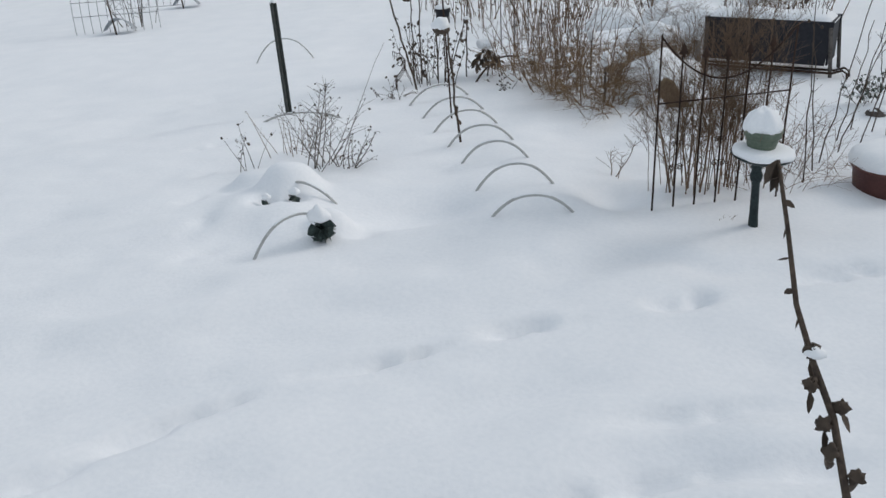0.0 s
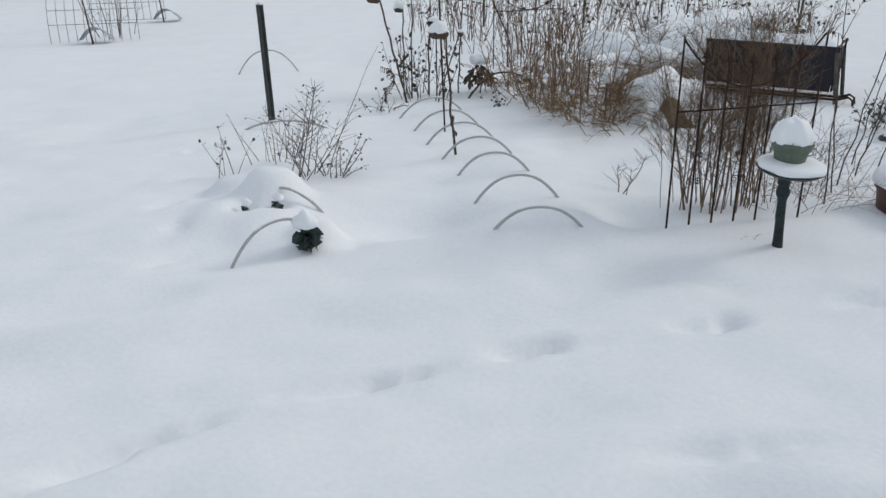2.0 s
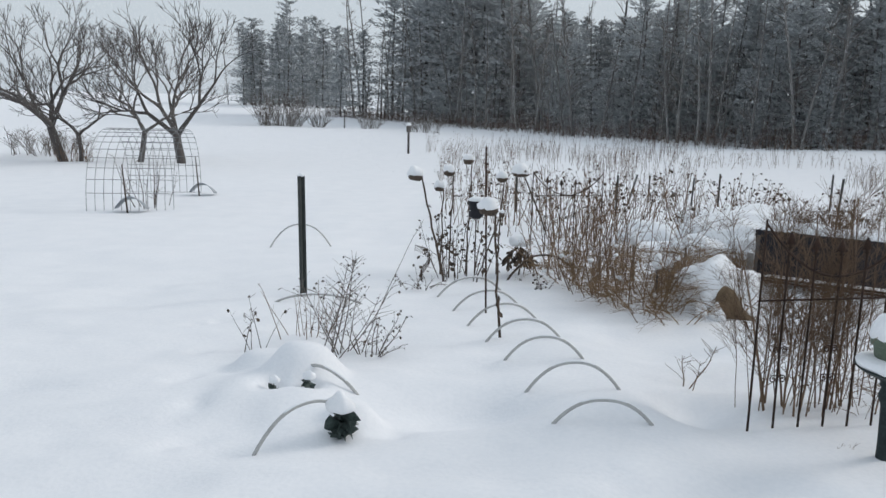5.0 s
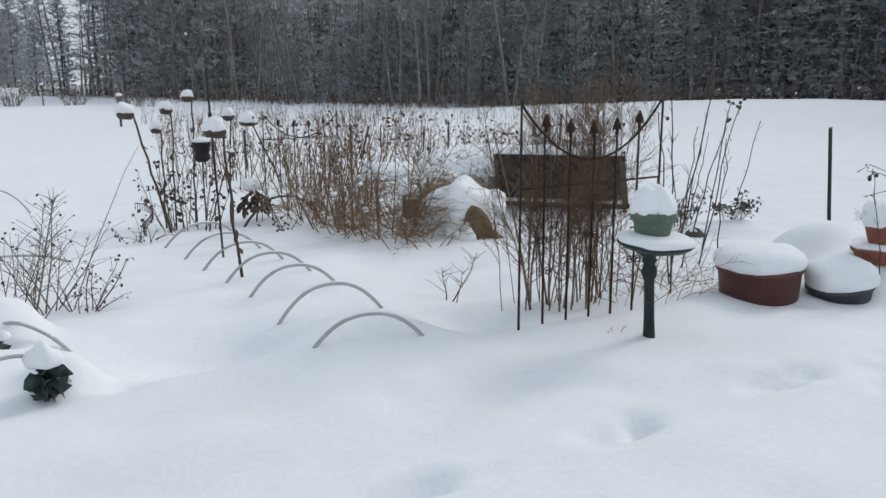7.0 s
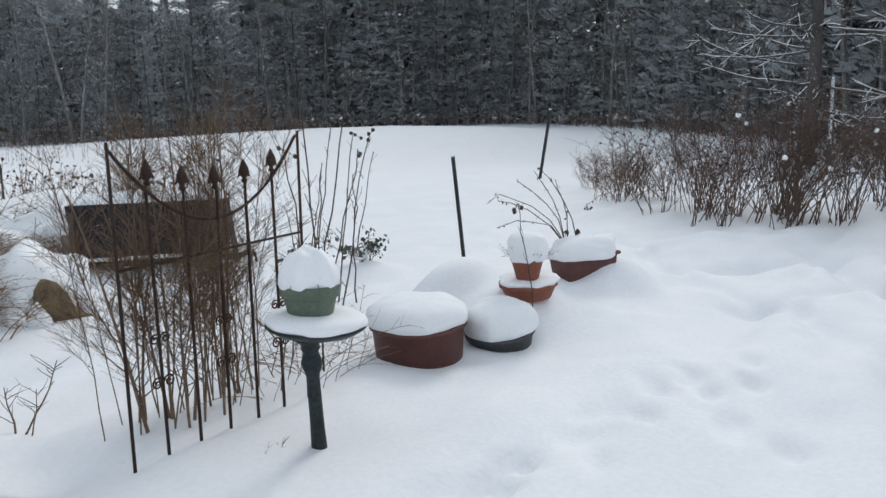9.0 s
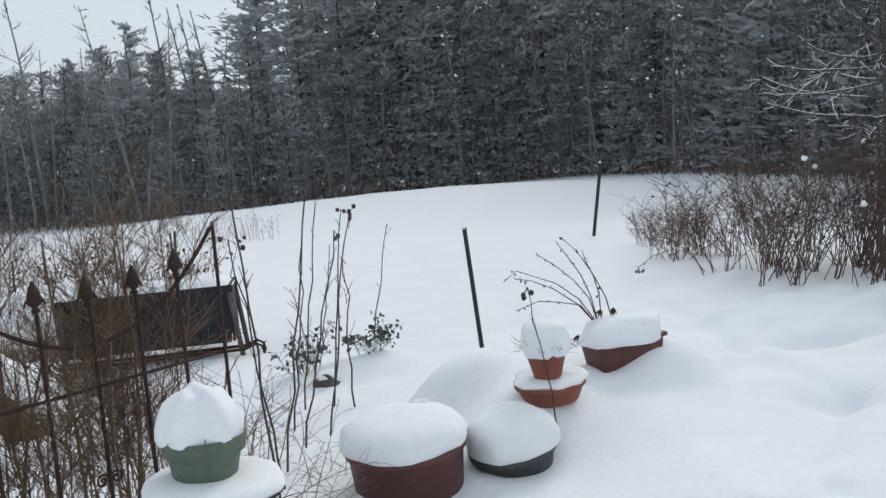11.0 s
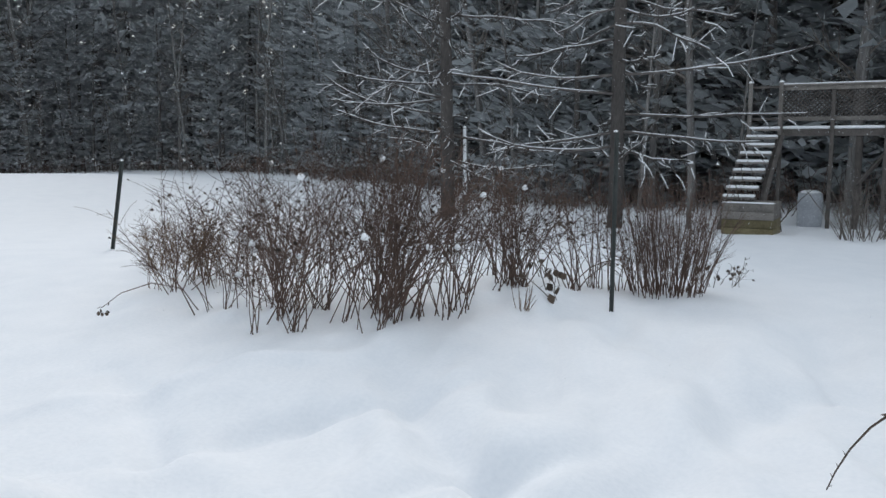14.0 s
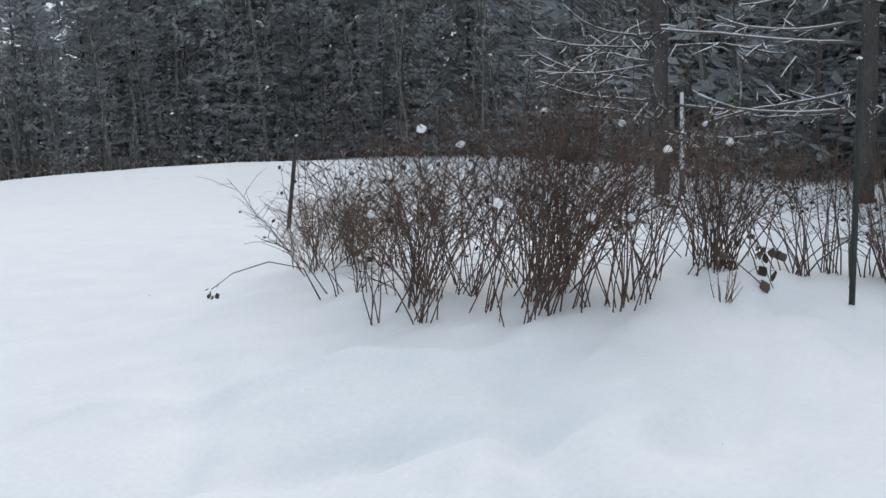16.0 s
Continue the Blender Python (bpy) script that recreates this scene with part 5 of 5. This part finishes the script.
feeder(-6.53, 41.3, 1.25, "wooden nest box on a post capped with snow")
feeder(-17.0, 72.3, 1.5, "far wooden nest box on a post")
fw = Geo()
fl = Geo()
for _ in range(2600):
    x, y = rng.uniform(-6, 13), rng.uniform(11.5, 46)
    if value_noise(np.array([x * 0.35]), np.array([y * 0.35]), 9)[0] < -0.02 or (x > 4.6 and y < 26) or (x < -0.3 - 0.11 * y and y < 38):
        continue
    z = gz(x, y)
    h = rng.uniform(0.35, 1.15)
    stem(fw, (x, y, z - 0.03), (rng.gauss(0, 0.15), rng.gauss(0, 0.15), 1), h, rng.uniform(0.005, 0.009), 0.0, 0.06, 4, 0.22, 0.6, 3, 1, 0.4, fl, 0.035, 0.45)
tagged(part("field_weeds", fw, TWIG_BROWN), "scattered dry weeds standing through the snowy field", "weeds", kind="stuff")
tagged(part("field_weed_leaves", fl, LEAF_DRY), "dry seed heads of the field weeds", "weeds", kind="stuff")
for (x, y), n, h in (((0.6, 12.6), 24, 1.2), ((1.6, 14.0), 24, 1.2), ((-0.6, 14.5), 20, 1.2), ((2.6, 13.6), 20, 1.1), ((4.7, 12.6), 22, 0.8), ((4.2, 16.8), 26, 0.9)):
    clump("dry_plant", "dry brown perennial stems with seed heads", "dry plant", "perennials in the field", (x, y), n, (0.6, 0.45), h, 0.008, TWIG_BROWN, 0.15, 0.0, 0.05, 6, 0.25, 1, LEAF_DRY, 0.05, 0.5, snow=0.1)
for (x, y), n, h, r in (((-23.4, 74), 190, 3.6, 2.0), ((-19.5, 73), 40, 1.8, 0.6), ((-14.5, 71), 40, 1.6, 0.8), ((-21.5, 34), 60, 1.3, 1.6), ((-9.0, 66), 50, 1.4, 1.2)):
    clump("grey_bush", "bare rounded bush at the field edge", "bush", "field edge bushes", (x, y), n, (r, r), h, 0.018, TWIG_GREY, 0.3, 0.0, 0.07, 8, 0.6, 1)
clump("dry_grass_tuft", "tan dry grass at the foot of a tree", "grass", "", (-18.0, 30.1), 60, (0.7, 0.5), 1.0, 0.008, TWIG_TAN, 0.2, 0.02, 0.06, 1, 0.1)


# ---- trees ----
def limb_tree(geo, p, way, length, r, depth, spread=0.55, up=0.25, kids=(2, 3), steps=4, twist=0.10, rmin=0.006):
    pts = bent(p, way, length, steps, -0.02, twist)
    geo.tube(pts, r, r * 0.66, 7 if depth > 3 else (5 if depth > 1 else 3), cap=False)
    if depth == 0:
        return
    d = (pts[-1] - pts[-2]).normalized()
    n = rng.randint(*kids)
    a0 = rng.uniform(0, math.tau)
    for i in range(n):
        a = a0 + math.tau * i / n + rng.gauss(0, 0.3)
        ref = d.cross(Vector((0.3, 0.2, 1))).normalized() if abs(d.z) < 0.98 else Vector((1, 0, 0))
        w2 = d.cross(ref)
        w = d + (ref * math.cos(a) + w2 * math.sin(a)) * spread * rng.uniform(0.7, 1.3) + Vector((0, 0, up))
        q = pts[-1] if i < 2 else pts[-2]
        limb_tree(geo, q, w, length * rng.uniform(0.66, 0.88), max(r * 0.62, rmin), depth - 1, spread, up, kids, max(2, steps - 1), twist, rmin)


def orchard_tree(x, y, trunk_h, r, lean, depth, size, label, forks=4):
    z = gz(x, y)
    t = thing("bare_tree", (x, y, z), label, "tree", "bare trees by the cages")
    tk = Geo()
    tp = bent((0, 0, -0.1), (lean[0], lean[1], 1), trunk_h, 5, 0, 0.07)
    tk.tube(tp, r, r * 0.8, 9)
    part("trunk", tk, BARK, t)
    d = (tp[-1] - tp[-2]).normalized()
    for i in range(forks):
        cr = Geo()
        a = 0.3 + math.tau * i / forks
        limb_tree(cr, tp[-1] - d * 0.05, (math.cos(a) * 0.75 + d.x * 0.5, math.sin(a) * 0.75 + d.y * 0.5, 0.95), size, r * 0.56, depth, 0.52, 0.24, (2, 3), 4, 0.15, 0.011)
        part("limb", cr, BARK, t, "crooked leafless limb with fine twigs")
    return t


orchard_tree(-18.5, 30.2, 1.55, 0.19, (-0.22, 0), 6, 1.55, "bare spreading tree with dark crooked trunk")
orchard_tree(-17.9, 30.4, 1.2, 0.10, (0.12, 0), 5, 1.0, "slender bare tree beside a larger one", 3)
orchard_tree(-15.7, 30.9, 1.35, 0.12, (0.10, 0), 5, 1.15, "bare tree with forked trunk", 3)
orchard_tree(-14.3, 31.6, 1.25, 0.19, (0.05, 0), 6, 1.55, "bare spreading tree with pale forked trunk")


def leafless(h, r, seed):
    """A slender forest tree: trunk and fine branch meshes."""
    rng.seed(seed)
    tk, cr = Geo(), Geo()
    pts = bent((0, 0, -0.3), (rng.gauss(0, 0.05), rng.gauss(0, 0.05), 1), h, 9, 0, 0.025)
    tk.tube(pts, r, r * 0.18, 6, cap=False)
    for _ in range(28):
        k = rng.uniform(1.2, 8.9)
        i = int(k)
        q = pts[i].lerp(pts[i + 1], k - i)
        a = rng.uniform(0, math.tau)
        ln = h * rng.uniform(0.07, 0.20) * (1.2 - k / 10)
        bp = bent(q, (math.cos(a), math.sin(a), rng.uniform(0.25, 1.1)), ln, 4, -0.03, 0.1)
        cr.tube(bp, r * 0.2, r * 0.07, 3, cap=False)
        for _ in range(4):
            j = rng.randint(1, 3)
            cr.tube(bent(bp[j], (bp[j + 1] - bp[j]).normalized() + jitter(0.5) + Vector((0, 0, 0.3)), ln * 0.45, 2, -0.02, 0.1), r * 0.09, r * 0.05, 3, cap=False)
    return tk, cr


def conifer(h, spread, seed, bare=0.03, clumps=14, n=120, leafy=0.46):
    """A broad, layered pine: whorls of limbs that carry flat sprays of needles."""
    rng.seed(seed)
    tk, cr = Geo(), Geo()
    tk.tube(bent((0, 0, -0.3), (0, 0, 1), h * 0.97, 6, 0, 0.012), h * 0.014, h * 0.003, 7, cap=False)
    lobes = [rng.uniform(0, math.tau) for _ in range(4)]
    for i in range(n):
        k = (i + rng.random()) / n
        z = h * (bare + (0.99 - bare) * k)
        a = rng.uniform(0, math.tau)
        lobe = 0.82 + 0.22 * math.sin(a * 2 + lobes[0] + k * 9) + 0.16 * math.sin(a * 3 + lobes[1] - k * 17)
        ln = spread * (1 - k) ** 0.40 * lobe * rng.uniform(0.75, 1.15) + 0.35
        d = Vector((math.cos(a), math.sin(a), rng.uniform(-0.12, 0.12) + 0.55 * max(0, k - 0.6)))
        side = Vector((-d.y, d.x, 0))
        for j in range(clumps):
            s = (j + 0.6) / clumps
            c = Vector((0, 0, z)) + d * ln * s + Vector((0, 0, -0.10 * ln * s * (1 - s))) + side * rng.gauss(0, 0.16 * ln * s) + jitter(0.09)
            w = leafy * rng.uniform(0.7, 1.3) * (1.1 - 0.4 * s)
            t1 = (side * rng.uniform(-0.8, 0.8) + d * rng.uniform(0.4, 1) + Vector((0, 0, rng.uniform(-0.1, 0.5)))).normalized()
            t2 = t1.cross(Vector((rng.gauss(0, 0.6), rng.gauss(0, 0.6), 1))).normalized()
            b = len(cr.v)
            cr.v += [tuple(c - t1 * w * 0.5), tuple(c + t2 * w * 0.24 + jitter(0.05)), tuple(c + t1 * w), tuple(c - t2 * w * 0.24 + jitter(0.05))]
            cr.f += [(b, b + 1, b + 2), (b, b + 2, b + 3)]
    return tk, cr


def keep(geos, names, mats):
    return [g.mesh(nm, mt, smooth=False) for g, nm, mt in zip(geos, names, mats)]


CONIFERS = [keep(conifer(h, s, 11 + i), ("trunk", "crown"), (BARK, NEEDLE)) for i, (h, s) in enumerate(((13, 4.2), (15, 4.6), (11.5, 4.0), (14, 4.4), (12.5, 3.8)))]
LEAFLESS = [keep(leafless(h, r, 31 + i), ("trunk", "crown"), (BARK_PALE, TWIG_GREY)) for i, (h, r) in enumerate(((12, 0.13), (10, 0.10), (13, 0.15), (9, 0.08), (11, 0.11)))]
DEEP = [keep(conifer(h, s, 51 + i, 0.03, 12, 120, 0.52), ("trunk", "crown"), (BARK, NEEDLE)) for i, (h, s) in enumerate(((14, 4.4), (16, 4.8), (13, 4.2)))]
rng.seed(99)


def forest_tree(kind, x, y, scale, turn):
    ms = {"c": CONIFERS, "d": DEEP, "l": LEAFLESS}[kind]
    tk, cr = rng.choice(ms)
    z = gz(x, y)
    if kind != "l":
        t = thing("pine_tree", (x, y, z), "dark dense pine at the edge of the wood", "tree", "pines of the wood", turn)
    else:
        t = thing("birch_tree", (x, y, z), "slender pale leafless tree at the edge of the wood", "tree", "leafless trees of the wood", turn)
    t.scale = (scale, scale, scale * rng.uniform(0.92, 1.1))
    part("trunk", tk, None, t)
    part("crown", cr, None, t)


# edge of the wood, from far on one side to the deck on the other
EDGE = [(-27, 108), (-12, 90), (-2.4, 76), (9, 61), (16, 52.5), (28, 57), (44, 64), (56, 54), (55, 42), (44, 28), (36, 17), (31, 9), (30, 2), (29, -8)]
EDGE_V = [Vector(p) for p in EDGE]
for _ in range(3):                               # round the corners of the line
    soft = [EDGE_V[0]]
    for p, q in zip(EDGE_V, EDGE_V[1:]):
        soft += [p.lerp(q, 0.25), p.lerp(q, 0.75)]
    EDGE_V = soft + [EDGE_V[-1]]
RUN = [0.0]
for p, q in zip(EDGE_V, EDGE_V[1:]):
    RUN.append(RUN[-1] + (q - p).length)


def along(s):
    s = max(0, min(s, RUN[-1] - 1e-3))
    i = max(k for k in range(len(RUN) - 1) if RUN[k] <= s)
    d = (EDGE_V[i + 1] - EDGE_V[i]).normalized()
    return EDGE_V[i] + d * (s - RUN[i]), Vector((-d.y, d.x))


for row, (depth, gap, mix) in enumerate(((1.5, 3.4, 0.35), (4.5, 2.9, 0.8), (8.0, 2.9, 0.9), (12.0, 2.9, 0.95), (17.0, 2.9, 1.0), (23.0, 3.2, 1.0))):
    s = rng.uniform(0, gap)
    while s < RUN[-1]:
        p, nrm = along(s)
        q = p + nrm * (depth + rng.uniform(-1.5, 1.5))
        low = q.x > -1 and math.atan2(q.x - 1.7, q.y - 1.75) < 0.405 and q.y > 42
        kind = "c" if rng.random() < mix * (0.72 if low else 1) else "l"
        k = rng.uniform(0.8, 1.25)
        if low:
            k *= 0.70 if kind == "c" else 1.10
        elif p.x > 40 or p.y < 40:
            k *= 1.5
        elif p.y > 84:
            k *= 1.3
        else:
            k *= 1.12
        if kind == "c" and row > 2:
            kind = "d"
        if kind == "c" and row == 0:
            k *= 0.6
        forest_tree(kind, q.x, q.y, k, rng.uniform(0, 360))
        s += gap * rng.uniform(0.6, 1.4) * (0.72 if p.x > 40 and p.y > 25 else 0.6 if low else 1.0)
s = 0.0
while s < RUN[-1]:
    p, nrm = along(s)
    q = p + nrm * rng.uniform(-0.8, 2.5)
    forest_tree("l", q.x, q.y, rng.uniform(0.6, 1.15), rng.uniform(0, 360))
    s += rng.uniform(1.3, 3.6)
# a farther, paler line of trees beyond the open field
for i in range(34):
    forest_tree("c" if i % 3 else "l", -66 + i * 0.9 + rng.uniform(-1, 1), 178 + rng.uniform(-6, 9) - i * 0.6, rng.uniform(1.0, 1.25), rng.uniform(0, 360))
# brush along the foot of the wood
ub, s = Geo(), 0.0
while s < RUN[-1]:
    p, nrm = along(s)
    for _ in range(5):
        q = p + nrm * rng.uniform(-2.6, 3.0)
        stem(ub, (q.x, q.y, gz(q.x, q.y) - 0.1), (rng.gauss(0, 0.35), rng.gauss(0, 0.35), 1), rng.uniform(0.5, 2.1), 0.02, 0.0, 0.08, 4, 0.75, 0.5, 3)
    s += 0.36
tagged(part("undergrowth", ub, TWIG_RED), "reddish-brown brush along the foot of the wood", "undergrowth", kind="stuff")


# ---- two old pines with snow-lined branches ----
def old_pine(x, y, h, r, seed, label):
    rng.seed(seed)
    z = gz(x, y)
    t = thing("old_pine", (x, y, z), label, "tree", "old pines with snowy limbs")
    part("trunk", Geo().tube(bent((0, 0, -0.3), (0, 0, 1), h, 8, 0, 0.012), r, r * 0.6, 10), BARK, t)
    zz = 1.6
    while zz < h:
        for _ in range(2):
            a = rng.uniform(0, math.tau)
            ln = rng.uniform(2.2, 4.4)
            b, sn = Geo(), Geo()
            pts = [Vector((0, 0, zz))]
            d = Vector((math.cos(a), math.sin(a), rng.uniform(-0.22, 0.06)))
            for i in range(8):
                d = (d + jitter(0.075) + Vector((0, 0, 0.02))).normalized()
                pts.append(pts[-1] + d * ln / 8)
            b.tube(pts, 0.036, 0.010, 6, cap=False)
            sn.tube([p + Vector((0, 0, 0.026)) for p in pts[1:]], 0.016, 0.007, 6)
            for i in range(2, 8):
                for _ in range(4):
                    w = (pts[i] - pts[i - 1]).normalized() + jitter(0.55)
                    tb = bent(pts[i], w + Vector((0, 0, -0.12)), ln * rng.uniform(0.08, 0.30), 4, 0.03, 0.2)
                    b.tube(tb, 0.010, 0.005, 3, cap=False)
                    if rng.random() < 0.4:
                        k = rng.randint(0, 2)
                        sn.tube([p + Vector((0, 0, 0.010)) for p in tb[k:k + 3]], 0.013, 0.009, 4)
            br = part("branch", b, BARK, t)
            part("snow_line", sn, SNOW_LUMP, br, "snow lying along the branch")
        zz += rng.uniform(0.30, 0.52)


old_pine(24.0, 12.6, 8.5, 0.20, 5, "tall dark pine with snow-lined bare limbs")
old_pine(22.6, 7.45, 8.5, 0.19, 6, "tall dark pine with snow-lined drooping limbs")
rng.seed(123)
stub = thing("tree_stub", (24.3, 12.2, gz(24.3, 12.2)), "broken pale stub plastered with snow", "tree stump")
part("stub", Geo().tube(bent((0, 0, -0.2), (0.02, 0, 1), 2.7, 5, 0, 0.03), 0.08, 0.06, 8), BARK_PALE, stub)
part("snow", Geo().tube([(-0.05, -0.02, 0.6), (-0.05, -0.02, 1.4), (-0.05, -0.02, 2.5)], 0.06, 0.045, 7), SNOW_LUMP, stub)
stake = thing("wooden_post", (23.5, 5.9, gz(23.5, 5.9)), "pale grey wooden post near the stair", "post")
part("shaft", Geo().tube([(0, 0, -0.1), (0, 0, 1.55)], 0.06, 0.055, 8), BARK_PALE, stake)
part("snow_cap", Geo().blob((0, 0, 1.55), 0.07, 0.07, 0.06, 0.2, 6, 10, 1.0), SNOW_LUMP, stake)

# ---- snow in the air: thin near by, veiling the wood in the distance ----
def flakes(seed, count, near, far, swing, low, high, r0, r1):
    """Corners of small ragged flakes, three to a flake, spread evenly through a sector of air."""
    rs = np.random.default_rng(seed)
    a = rs.uniform(swing[0], swing[1], count)
    d = np.sqrt(rs.uniform(near * near, far * far, count))
    c = np.stack([d * np.sin(a), d * np.cos(a), rs.uniform(low, 1, count) * high * (0.3 + 0.7 * d / far)], -1)
    u = rs.normal(size=(count, 3))
    u /= np.linalg.norm(u, axis=1)[:, None]
    w = np.cross(u, rs.normal(size=(count, 3)))
    w /= np.linalg.norm(w, axis=1)[:, None]
    v = np.cross(u, w)
    r = rs.uniform(r0, r1, count)[:, None]
    return np.stack([c + r * (w * math.cos(k * 2.094) + v * math.sin(k * 2.094)) for k in range(3)], 1).reshape(-1, 3)


air = np.concatenate([
    flakes(41, 420000, 22, 62, (-0.6, 1.9), -0.06, 16, 0.009, 0.015),
    flakes(42, 170000, 60, 165, (-0.65, 0.30), -0.03, 26, 0.020, 0.034),
    flakes(43, 900, 5, 14, (-0.75, 2.0), 0.18, 4.5, 0.002, 0.0045),
    flakes(44, 260, 12, 26, (-0.75, 2.0), 0.1, 9, 0.016, 0.030)])
air_me = bpy.data.meshes.new("falling_snow")
air_me.vertices.add(len(air))
air_me.vertices.foreach_set("co", air.ravel())
air_me.loops.add(len(air))
air_me.loops.foreach_set("vertex_index", np.arange(len(air), dtype=np.int32))
air_me.polygons.add(len(air) // 3)
air_me.polygons.foreach_set("loop_start", np.arange(0, len(air), 3, dtype=np.int32))
air_me.update(calc_edges=True)
air_me.materials.append(SNOW_LUMP)
tagged(new("falling_snow", air_me), "fine snow drifting through the air before the wood", "falling snow", kind="stuff")
